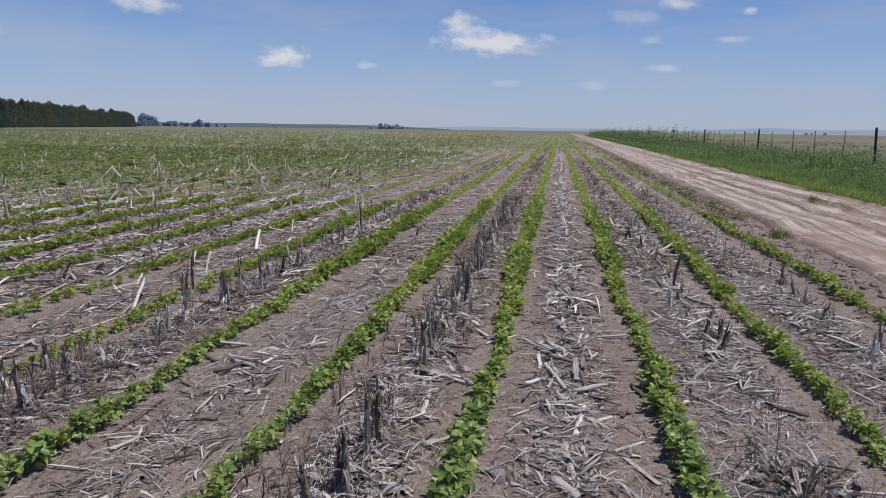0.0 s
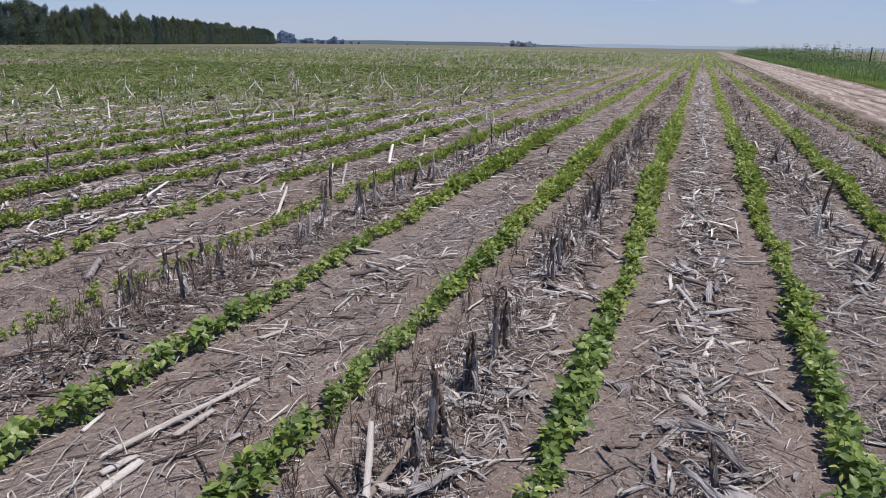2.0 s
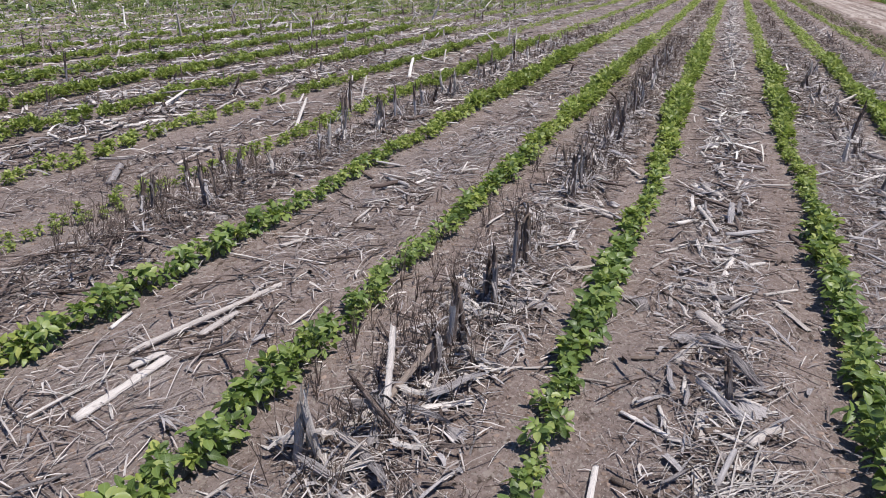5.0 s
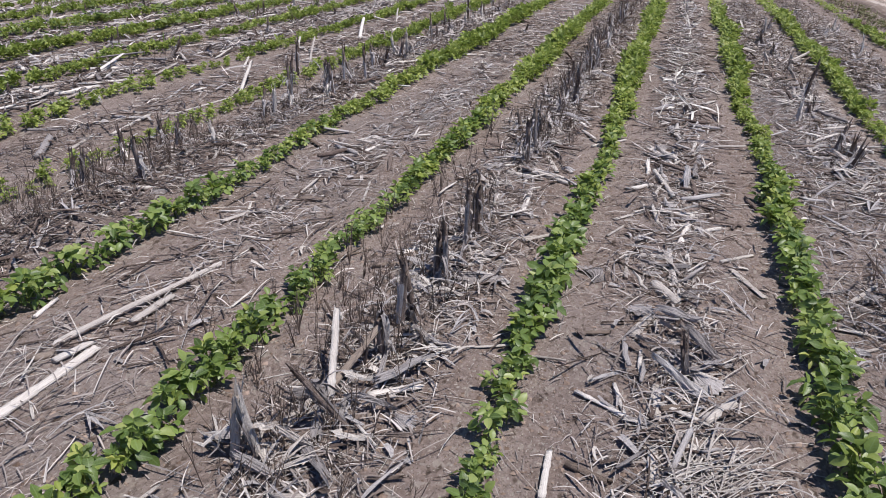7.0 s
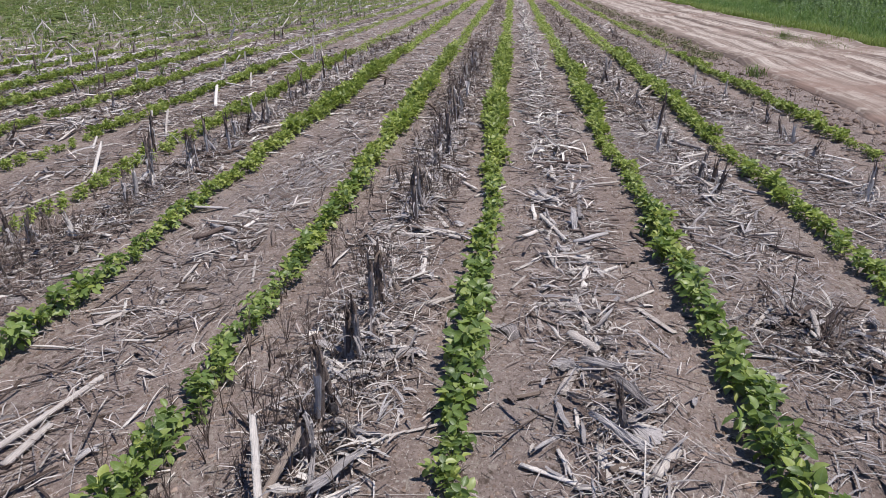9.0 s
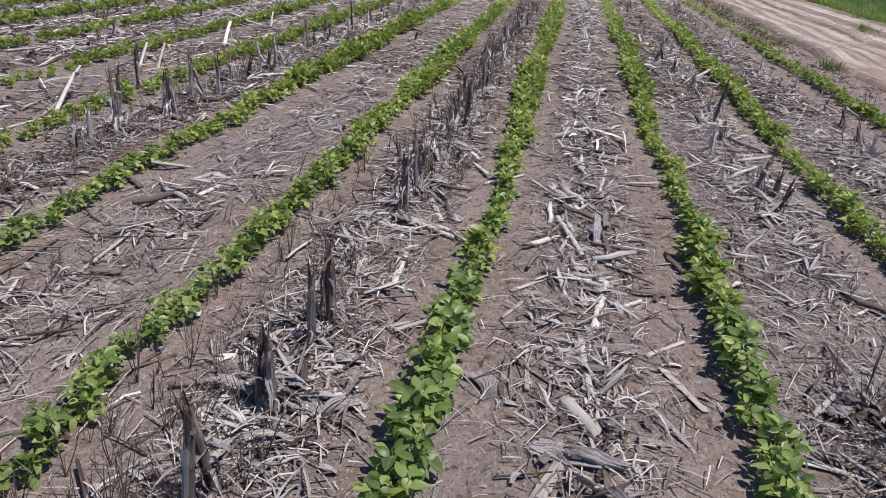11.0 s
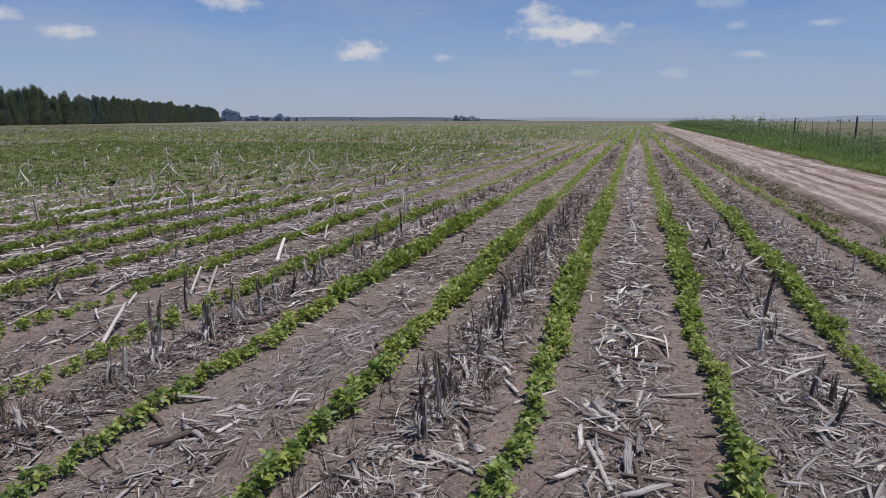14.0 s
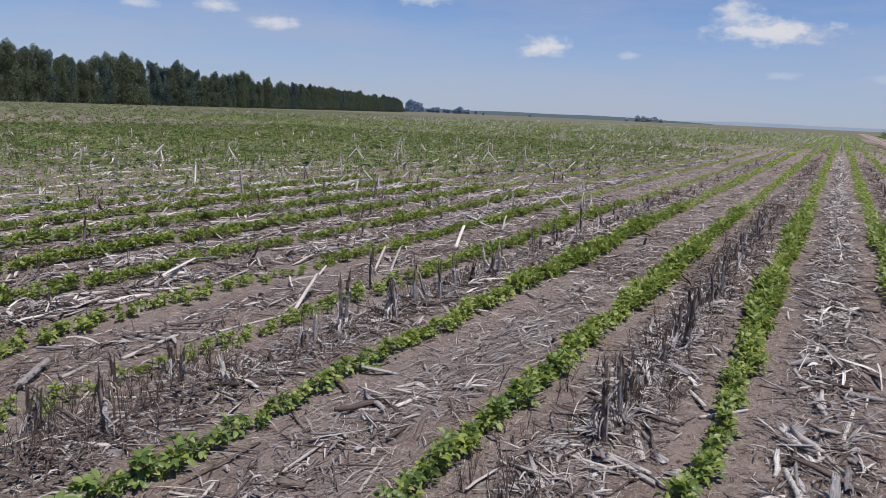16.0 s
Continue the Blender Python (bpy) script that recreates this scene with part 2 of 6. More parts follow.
# blue-grey base colour that paints the haze over the far ridges
HAZED_RIDGE = material("haze_tinted_ridge", [(0.3, (0.17, 0.21, 0.265)), (0.7, (0.21, 0.25, 0.295))], 0.02, 0.004, (0.5, 0.5, 0.0), 1.0, 0.0, gloss=0.0)
# aerial haze painted as blue-grey tree colour, paler for the further trees
HAZED_TREE = material("haze_tinted_tree", [(0.2, (0.15, 0.215, 0.32)), (0.8, (0.21, 0.275, 0.38))], 0.5, 0.05, (0.3, 0.3, 0.4), 0.9, 0.0, gloss=0.05)
HAZED_TREE_PALE = material("pale_haze_tinted_tree", [(0.2, (0.30, 0.35, 0.43)), (0.8, (0.38, 0.43, 0.50))], 0.5, 0.05, (0.3, 0.3, 0.4), 0.9, 0.0, gloss=0.05)

# ---------- geometry helpers ----------
RNG = np.random.default_rng(7)


class Geo:
    """Vertices, quads, triangles and the grain coordinates of one shape."""

    def __init__(self, v, q=None, t=None, g=None):
        self.v = np.asarray(v, float).reshape(-1, 3)
        self.q = np.zeros((0, 4), int) if q is None else np.asarray(q, int).reshape(-1, 4)
        self.t = np.zeros((0, 3), int) if t is None else np.asarray(t, int).reshape(-1, 3)
        self.g = np.zeros((len(self.v), 2)) if g is None else np.asarray(g, float).reshape(-1, 2)

    def moved(self, m):
        a = np.array(m)
        return Geo(self.v @ a[:3, :3].T + a[:3, 3], self.q, self.t, self.g)


def join(geos):
    n, vs, qs, ts, gs = 0, [], [], [], []
    for g in geos:
        vs.append(g.v), qs.append(g.q + n), ts.append(g.t + n), gs.append(g.g)
        n += len(g.v)
    return Geo(np.concatenate(vs), np.concatenate(qs), np.concatenate(ts), np.concatenate(gs))


def spin(yaw, tilt=None, tilt_way=None):
    """Rotation matrices: first a turn about z, then a tilt towards the direction tilt_way."""
    yaw = np.asarray(yaw, float)
    c, s, o, i = np.cos(yaw), np.sin(yaw), np.zeros_like(yaw), np.ones_like(yaw)
    r = np.stack([np.stack([c, -s, o], -1), np.stack([s, c, o], -1), np.stack([o, o, i], -1)], -2)
    if tilt is None:
        return r
    ax, ay = -np.sin(tilt_way), np.cos(tilt_way)
    ct, st = np.cos(tilt), np.sin(tilt)
    k = 1 - ct
    t = np.stack([np.stack([ct + ax * ax * k, ax * ay * k, ay * st], -1), np.stack([ax * ay * k, ct + ay * ay * k, -ax * st], -1), np.stack([-ay * st, ax * st, ct], -1)], -2)
    return t @ r


def scatter(shapes, pos, rot, size):
    """Joins one randomly chosen shape at every place."""
    pos, size = np.asarray(pos, float), np.asarray(size, float)
    if size.ndim == 1:
        size = np.repeat(size[:, None], 3, 1)
    pick = RNG.integers(len(shapes), size=len(pos))
    out = []
    for k, g in enumerate(shapes):
        w = np.nonzero(pick == k)[0]
        if not len(w):
            continue
        v = np.einsum("nij,nvj->nvi", rot[w], g.v[None] * size[w][:, None, :]) + pos[w][:, None, :]
        step = (np.arange(len(w)) * len(g.v))[:, None, None]
        grain = np.broadcast_to(g.g[None], (len(w), len(g.v), 2)) + np.stack([np.floor(RNG.random((len(w), 1)) * 20) * 4, RNG.random((len(w), 1)) * 20], -1)
        out.append(Geo(v.reshape(-1, 3), (g.q[None] + step).reshape(-1, 4), (g.t[None] + step).reshape(-1, 3), grain.reshape(-1, 2)))
    return join(out)


def as_mesh(name, g, mat, smooth=False):
    me = bpy.data.meshes.new(name)
    nq, nt = len(g.q), len(g.t)
    me.vertices.add(len(g.v))
    me.vertices.foreach_set("co", g.v.astype(np.float32).ravel())
    me.loops.add(nq * 4 + nt * 3)
    me.loops.foreach_set("vertex_index", np.concatenate([g.q.ravel(), g.t.ravel()]).astype(np.int32))
    me.polygons.add(nq + nt)
    me.polygons.foreach_set("loop_start", np.concatenate([np.arange(nq) * 4, nq * 4 + np.arange(nt) * 3]).astype(np.int32))
    me.polygons.foreach_set("use_smooth", np.full(nq + nt, smooth))
    me.attributes.new("grain", "FLOAT2", "POINT").data.foreach_set("vector", g.g.astype(np.float32).ravel())
    me.materials.append(mat)
    me.update(calc_edges=True)
    return me


def part(name, me, parent, m=None, label=""):
    ob = new(name, me)
    ob.parent = parent
    if m is not None:
        ob.matrix_basis = m
    return tagged(ob, label)


def stuff(name, g, mat, label, category, smooth=False):
    return tagged(new(name, as_mesh(name, g, mat, smooth)), label, category, kind="stuff")


def tube(pts, radii, sides=6, cap=True, ragged=0.0):
    """A tube along pts; ragged: how uneven its far end is."""
    pts, radii = np.asarray(pts, float), np.asarray(radii, float)
    n = len(pts)
    d = np.gradient(pts, axis=0)
    d /= np.linalg.norm(d, axis=1)[:, None] + 1e-9
    ref = np.where(np.abs(d[:, 2:3]) > 0.9, np.array([[1.0, 0, 0]]), np.array([[0, 0, 1.0]]))
    a = np.cross(ref, d)
    a /= np.linalg.norm(a, axis=1)[:, None] + 1e-9
    b = np.cross(d, a)
    th = np.arange(sides) * 2 * np.pi / sides
    v = pts[:, None] + radii[:, None, None] * (np.cos(th)[None, :, None] * a[:, None] + np.sin(th)[None, :, None] * b[:, None])
    if ragged:
        v[-1] += d[-1] * RNG.uniform(-ragged, ragged, (sides, 1))
    run = np.concatenate([[0], np.cumsum(np.linalg.norm(np.diff(pts, axis=0), axis=1))])
    g = np.stack([np.broadcast_to(np.cos(th)[None], (n, sides)), np.broadcast_to(run[:, None], (n, sides))], -1)
    i, j = np.meshgrid(np.arange(n - 1), np.arange(sides), indexing="ij")
    k = (j + 1) % sides
    q = np.stack([i * sides + j, i * sides + k, (i + 1) * sides + k, (i + 1) * sides + j], -1).reshape(-1, 4)
    v, g, t = v.reshape(-1, 3), g.reshape(-1, 2), []
    if cap:
        v = np.vstack([v, pts[0], pts[-1] - d[-1] * radii[-1] * (1.5 if ragged else 0.0)])
        g = np.vstack([g, [0, 0], [0, run[-1]]])
        for s in range(sides):
            t.append((n * sides, (s + 1) % sides, s))
            t.append((n * sides + 1, (n - 1) * sides + s, (n - 1) * sides + (s + 1) % sides))
    return Geo(v, q, t, g)


def strip(pts, widths, side, fold=0.2):
    """A leaf strip with a folded midrib along pts; side: its cross direction at every point."""
    pts, side = np.asarray(pts, float), np.asarray(side, float)
    side = side / (np.linalg.norm(side, axis=1)[:, None] + 1e-9)
    d = np.gradient(pts, axis=0)
    up = np.cross(side, d)
    up /= np.linalg.norm(up, axis=1)[:, None] + 1e-9
    w = np.asarray(widths, float)[:, None] / 2
    v = np.stack([pts - side * w + up * w * fold, pts, pts + side * w + up * w * fold], 1)
    n = len(pts)
    run = np.concatenate([[0], np.cumsum(np.linalg.norm(np.diff(pts, axis=0), axis=1))])
    g = np.stack([np.broadcast_to(np.array([-1.0, 0, 1.0]), (n, 3)), np.broadcast_to(run[:, None], (n, 3))], -1)
    q = [(i * 3 + c, i * 3 + c + 1, i * 3 + c + 4, i * 3 + c + 3) for i in range(n - 1) for c in (0, 1)]
    return Geo(v.reshape(-1, 3), q, None, g.reshape(-1, 2))


def ribbon(pts, widths, side, seed, across=5, cup=0.3):
    """A dry, pleated leaf along pts with a tattered far end; side: its cross direction at every point."""
    r = np.random.default_rng(seed)
    pts, side = np.asarray(pts, float), np.asarray(side, float)
    side = side / (np.linalg.norm(side, axis=1)[:, None] + 1e-9)
    d = np.gradient(pts, axis=0)
    d /= np.linalg.norm(d, axis=1)[:, None] + 1e-9
    up = np.cross(side, d)
    n = len(pts)
    c = np.linspace(-1, 1, across)
    w = np.asarray(widths, float)[:, None] / 2
    rise = cup * c ** 2 + np.where(np.arange(across) % 2, 0.22, -0.1) * r.uniform(0.4, 1.3, across)
    rise = rise[None] + r.normal(0, 0.09, (n, across))
    v = pts[:, None] + side[:, None] * (w * c[None])[..., None] + up[:, None] * (w * rise)[..., None]
    v[-1] += d[-1] * (r.uniform(-0.7, 1.6, across) * float(np.max(w)))[:, None]
    run = np.concatenate([[0], np.cumsum(np.linalg.norm(np.diff(pts, axis=0), axis=1))])
    g = np.stack([np.broadcast_to(c[None], (n, across)), np.broadcast_to(run[:, None], (n, across))], -1)
    i, j = np.meshgrid(np.arange(n - 1), np.arange(across - 1), indexing="ij")
    q = np.stack([i * across + j, i * across + j + 1, (i + 1) * across + j + 1, (i + 1) * across + j], -1).reshape(-1, 4)
    return Geo(v.reshape(-1, 3), q, None, g.reshape(-1, 2))


def lattice(x, y, seed):
    return np.modf(np.abs(np.sin(x * 127.1 + y * 311.7 + seed * 74.7) * 43758.5453))[0]


def smooth_noise(x, y, seed=0):
    x, y = np.asarray(x, float), np.asarray(y, float)
    xi, yi = np.floor(x), np.floor(y)
    fx, fy = x - xi, y - yi
    fx, fy = fx * fx * (3 - 2 * fx), fy * fy * (3 - 2 * fy)
    a, b = lattice(xi, yi, seed), lattice(xi + 1, yi, seed)
    c, d = lattice(xi, yi + 1, seed), lattice(xi + 1, yi + 1, seed)
    return (a * (1 - fx) + b * fx) * (1 - fy) + (c * (1 - fx) + d * fx) * fy


# ---------- ground ----------
ROW = 0.91                            # metres between the rows
ROWS_RIGHT = 3                        # rows to the right of the first one
MAIZE = -0.43                         # a stubble row
LEAN_ROAD = 0.008


def road_left(y):
    return 3.57 + LEAN_ROAD * np.asarray(y)


def road_right(y):
    return 6.62 + LEAN_ROAD * np.asarray(y)


def ground_z(x, y):
    x, y = np.asarray(x, float), np.asarray(y, float)
    near = np.clip(1 - (y - 6) / 40, 0.15, 1) * np.clip(1 - (np.abs(x) - 4) / 30, 0.15, 1)
    on_road = np.clip((x - road_left(y)) / 0.25, 0, 1) * np.clip((road_right(y) - x) / 0.25, 0, 1) * (y < 390)
    field = 1 / (1 + np.exp(np.clip((x - road_left(y)) * 6, -50, 50)))
    z = 0.03 * (smooth_noise(x * 1.3, y * 1.1, 1) - 0.5) + 0.024 * (smooth_noise(x * 5, y * 5, 2) - 0.5) + 0.012 * (smooth_noise(x * 17, y * 17, 3) - 0.5)
    z = z + 0.012 * np.cos((x - MAIZE) / ROW * 2 * np.pi)
    return z * near * (0.25 + 0.75 * field) - 0.09 * on_road


def steps(start, first, grow, end):
    out, p, s = [], start, first
    while p < end:
        p, s = p + s, s * grow
        out.append(min(p, end))
    return out


xs = np.array(sorted([-x for x in steps(3.0, 0.035, 1.08, 2600)]) + list(np.arange(-3.0, 2.7, 0.04)) + steps(2.7, 0.035, 1.08, 2600))
ys = np.array(sorted([-y for y in steps(-0.2, 0.06, 1.25, 80)]) + list(np.arange(0.25, 5.2, 0.04)) + steps(5.2, 0.04, 1.045, 3600))
gx, gy = np.meshgrid(xs, ys, indexing="ij")
gz = ground_z(gx, gy)
i, j = np.meshgrid(np.arange(len(xs) - 1), np.arange(len(ys) - 1), indexing="ij")
quads = np.stack([i * len(ys) + j, (i + 1) * len(ys) + j, (i + 1) * len(ys) + j + 1, i * len(ys) + j + 1], -1).reshape(-1, 4)
soil = as_mesh("ground", Geo(np.stack([gx, gy, gz], -1), quads), SOIL, True)
soil.materials.append(FAR_LAND)
soil.materials.append(PLAIN)
mid_x, mid_y = (gx[:-1, :-1] + gx[1:, 1:]).ravel() / 2, (gy[:-1, :-1] + gy[1:, 1:]).ravel() / 2
beyond = ((np.hypot(mid_x, mid_y) > 60) & (mid_x < 2.9)) | (mid_x > road_right(mid_y) + 0.2) | (mid_y > 150) | (mid_x < -0.42 * mid_y - 86)
soil.polygons.foreach_set("material_index", (beyond + (beyond & (mid_x > 11))).astype(np.int32))
tagged(new("ground", soil), "brown sandy field soil reaching to the horizon", "ground", kind="structure")

# the farm track with wheel ruts
rx = np.linspace(0, 1, 72)
ry = np.array(list(np.arange(-8, 6, 0.25)) + list(np.arange(6, 24, 0.09)) + steps(24, 0.09, 1.035, 400))
u, yy = np.meshgrid(rx, ry, indexing="ij")
edge = 0.25 * (smooth_noise(u * 0 + 3.3, yy * 0.9, 5) - 0.5)
xx = road_left(yy) + edge * (1 - u) + u * (road_right(yy) + 0.3 * (smooth_noise(u * 0 + 8.1, yy * 0.8, 6) - 0.5) - road_left(yy))
rut = sum(d * np.exp(-(((u - c) / w) ** 2)) for c, w, d in ((0.2, 0.05, 0.03), (0.3, 0.03, 0.018), (0.42, 0.035, 0.022), (0.66, 0.05, 0.03), (0.76, 0.03, 0.016)))
ridge = sum(d * np.exp(-(((u - c) / w) ** 2)) for c, w, d in ((0.13, 0.05, 0.02), (0.52, 0.06, 0.022), (0.93, 0.05, 0.06)))
zz = 0.03 + (ridge - rut) + 0.014 * (smooth_noise(xx * 2.2, yy * 0.4, 7) - 0.5) + 0.014 * (smooth_noise(xx * 9, yy * 6, 8) - 0.5)
tread = 0.5 * np.exp(-(((u - 0.24) / 0.09) ** 2)) + np.exp(-(((u - 0.5) / 0.09) ** 2)) + 1.0 * np.exp(-(((u - 0.72) / 0.08) ** 2))
zz = zz + 0.011 * tread * np.sin(yy * 2 * np.pi / 0.42 + u * 9) * np.clip(1.6 * smooth_noise(xx * 1.5, yy * 0.3, 12) - 0.3, 0, 1)
zz = np.where((u < 0.01) | (u > 0.99), -0.03, zz)
i, j = np.meshgrid(np.arange(len(rx) - 1), np.arange(len(ry) - 1), indexing="ij")
quads = np.stack([i * len(ry) + j, (i + 1) * len(ry) + j, (i + 1) * len(ry) + j + 1, i * len(ry) + j + 1], -1).reshape(-1, 4)
tagged(new("road", as_mesh("road", Geo(np.stack([xx, yy, zz], -1), quads, None, np.stack([u * 2.85, yy], -1)), ROAD, True)), "pale sandy farm track with wheel ruts", "farm track", kind="structure")


# ---------- distance ----------
def ridge_strip(az0, az1, dist, low_h, high_h, seed):
    a = np.radians(np.linspace(az0, az1, 80))
    rise = np.sin(np.linspace(0, np.pi, 80)) ** 0.6
    h = (low_h + (high_h - low_h) * smooth_noise(np.arange(80) * 0.11, 0 * a, seed)) * rise
    rows = [np.stack([np.sin(a) * d, np.cos(a) * d, h * f - (1 - f) * 2], -1) for d, f in ((dist, 0.0), (dist + 120, 0.75), (dist + 260, 1.0), (dist + 600, 0.6))]
    i, j = np.meshgrid(np.arange(3), np.arange(79), indexing="ij")
    q = np.stack([i * 80 + j, i * 80 + j + 1, (i + 1) * 80 + j + 1, (i + 1) * 80 + j], -1).reshape(-1, 4)
    return Geo(np.concatenate(rows), q)


tagged(new("backdrop_hill", as_mesh("backdrop_hill", ridge_strip(-36, -8, 1600, 8, 12, 3), HAZED_HILL, True)), "low hill on the skyline, haze painted in as blue", "hill", kind="structure")
tagged(new("backdrop_ridge", as_mesh("backdrop_ridge", ridge_strip(-14, 8, 2900, 9, 17, 4), HAZED_RIDGE, True)), "faint ridge on the skyline, haze painted into its colour", "hill", kind="structure")
tagged(new("backdrop_rise", as_mesh("backdrop_rise", ridge_strip(7, 40, 2600, 16, 30, 9), HAZED_RIDGE, True)), "faint rise behind the fence, haze painted into its colour", "hill", kind="structure")


def make_tree(seed, tall, clumps, leaf_size, spread=0.26, taper=0.72):
    """A dense dark tree, leafy down to the ground: trunk with limbs, and a crown of many small leaf clumps."""
    r = np.random.default_rng(seed)
    bits = [tube([(0, 0, -0.2), (0.05, 0, tall * 0.3), (-0.04, 0.06, tall * 0.62), (0.02, 0, tall * 0.9)], [0.2, 0.16, 0.1, 0.03], 6)]
    lobes = []
    for k in range(22):
        h = tall * (0.05 + 0.87 * k / 21)
        wide = tall * spread * (1.0 - taper * (k / 21) ** 1.9) * r.uniform(0.6, 1.15)
        a = r.uniform(0, 2 * np.pi)
        tip = np.array([np.cos(a) * wide * 0.55, np.sin(a) * wide * 0.55, h + tall * 0.05])
        bits.append(tube([(0, 0, h - 0.3), tip * [0.5, 0.5, 0] + [0, 0, h], tip], [0.06, 0.04, 0.015], 4))
        lobes.append((tip, wide * 0.62, tall * 0.12))
    lobes.append((np.array([0, 0, tall * 0.9]), tall * 0.1, tall * 0.1))
    lobes.append((np.array([0, 0, tall * 0.1]), tall * spread * 0.9, tall * 0.1))
    n = clumps
    pick = r.integers(len(lobes), size=n)
    c = np.array([l[0] for l in lobes])[pick]
    e = np.array([(l[1], l[1], l[2]) for l in lobes])[pick]
    d = r.normal(size=(n, 3))
    d /= np.linalg.norm(d, axis=1)[:, None]
    p = c + d * e * r.uniform(0.55, 1.12, (n, 1))
    s = leaf_size * r.uniform(0.5, 1.3, n)
    a, b = r.normal(size=(n, 3)) + [0, 0, 1.1], r.normal(size=(n, 3))
    a /= np.linalg.norm(a, axis=1)[:, None]
    b = np.cross(a, b)
    b /= np.linalg.norm(b, axis=1)[:, None]
    s = s[:, None]
    v = np.stack([p - a * s, p + b * s * 0.36, p + a * s * 1.1, p - b * s * 0.38], 1).reshape(-1, 3)
    v[:, 2] = np.maximum(v[:, 2], 0.02)
    return join(bits), Geo(v, np.arange(n * 4).reshape(-1, 4))


def tree_thing(name, meshes, m, label, category, group):
    top = new(name)
    top.matrix_basis = m
    tagged(top, label, category, group)
    part("trunk", meshes[0], top)
    part("crown", meshes[1], top)
    return top


TREES = []
for k in range(7):
    a, b = make_tree(40 + k, 8.4 * (0.91 + 0.03 * k), 7500, 0.15, (0.27, 0.2, 0.24)[k % 3], (0.4, 0.62, 0.5)[k % 3])
    TREES.append((as_mesh("trunk", a, BARK), as_mesh("crown", b, (CROWN, CROWN_BLUE)[k % 2])))
for line, (count, off) in enumerate(((165, 0.0), (115, 4.5))):
    for k in range(count):
        s = (k + random.uniform(-0.35, 0.35)) / count * 1.06 - 0.06
        x, y = -116 - 164 * s - off, 71 + 391 * s + random.uniform(-1, 1)
        tree_thing("tree", random.choice(TREES), pose(x, y, 0, 0, 0, random.uniform(0, 360)) @ Matrix.Scale(random.uniform(0.88, 1.06) * (0.88 + 0.2 * float(smooth_noise(k * 0.16, line * 9.0, 77))), 4),
                   "dense dark green tree in a windbreak, leafy to the ground", "tree", "windbreak trees")
FAR_TREES, HAZY_TREES, SKYLINE = [], [], []
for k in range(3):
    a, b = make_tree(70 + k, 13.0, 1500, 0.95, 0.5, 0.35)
    FAR_TREES.append((as_mesh("trunk", a, HAZED_TREE), as_mesh("crown", b, HAZED_TREE)))
    HAZY_TREES.append((as_mesh("trunk", a, HAZED_TREE_PALE), as_mesh("crown", b, HAZED_TREE_PALE)))
for az, dist, size in ((-30.8, 900, 1.0), (-30.5, 905, 1.05), (-30.1, 910, 0.9), (-29.8, 1000, 0.6), (-29.3, 1100, 0.6), (-28.9, 1100, 0.55), (-28.5, 1150, 0.65), (-28.1, 1150, 0.6), (-27.7, 1150, 0.55), (-27.3, 1150, 0.7),
                       (-26.9, 1100, 0.75), (-26.6, 1120, 0.7), (-26.2, 1120, 0.5), (-25.6, 1200, 0.4), (-25.0, 1200, 0.3), (-21.6, 1480, 0.5)):
    SKYLINE.append((az, dist, size))
for az, dist, size in ((-14.3, 1400, 0.4), (-13.6, 1450, 0.75), (-13.3, 1450, 0.85), (-13.0, 1450, 0.95), (-12.8, 1450, 0.8), (-12.5, 1450, 0.9), (-12.2, 1450, 0.7), (-11.8, 1450, 0.5), (13.3, 1900, 0.35), (13.6, 1900, 0.3), (13.9, 1900, 0.35),
                       (17.2, 2300, 0.5), (17.5, 2300, 0.4), (18.2, 2300, 0.55), (18.4, 2300, 0.5)):
    SKYLINE.append((az, dist, size))
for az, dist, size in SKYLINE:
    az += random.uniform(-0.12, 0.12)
    tree_thing("haze_tinted_tree", random.choice(FAR_TREES if dist < 1300 else HAZY_TREES), pose(math.sin(radians(az)) * dist, math.cos(radians(az)) * dist, -3.0 * size, 0, 0, random.uniform(0, 360)) @ Matrix.Diagonal((size * random.uniform(1.0, 1.7), size * random.uniform(1.0, 1.7), size * random.uniform(0.8, 1.3), 1)),
               "bluish tree far off on the skyline, haze painted into its colour", "tree", "skyline trees")


# ---------- soybean plants ----------
def leaflet(long, wide, droop, fold):
    """A broad ovate leaflet, folded along its midrib, with wavy edges."""
    t = np.array([0, 0.13, 0.34, 0.6, 0.83, 1.0])
    w = np.array([0.0, 0.66, 1.0, 0.94, 0.56, 0.0]) * wide / 2
    z = -droop * t ** 2 * long
    v, q = [(0, 0, 0)], []
    for k in (1, 2, 3, 4):
        wave = 0.035 * long * math.sin(k * 2.4 + droop * 20)
        v += [(-w[k], t[k] * long, z[k] + w[k] * fold + wave), (0, t[k] * long, z[k]), (w[k], t[k] * long, z[k] + w[k] * fold - wave)]
    v.append((0, long, z[5]))
    for k in (0, 1, 2):
        for c in (0, 1):
            a = 1 + k * 3 + c
            q.append((a, a + 1, a + 4, a + 3))
    tr = [(0, 2, 1), (0, 3, 2), (10, 11, 13), (11, 12, 13)]
    across = [1.0] + [2.0, 1.0, 2.0] * 4 + [1.0]
    return Geo(v, q, tr, np.stack([across, np.concatenate([[0], np.repeat(t[1:5], 3), [1.0]]) * 6], -1))


def small_leaflet(long, wide, droop, fold):
    w, z = wide / 2, -droop * 0.3 * long
    return Geo([(0, 0, 0), (-w, 0.45 * long, z + w * fold), (0, 0.5 * long, z), (w, 0.45 * long, z + w * fold), (0, long, -droop * long)], None, [(0, 2, 1), (0, 3, 2), (1, 2, 4), (2, 3, 4)])


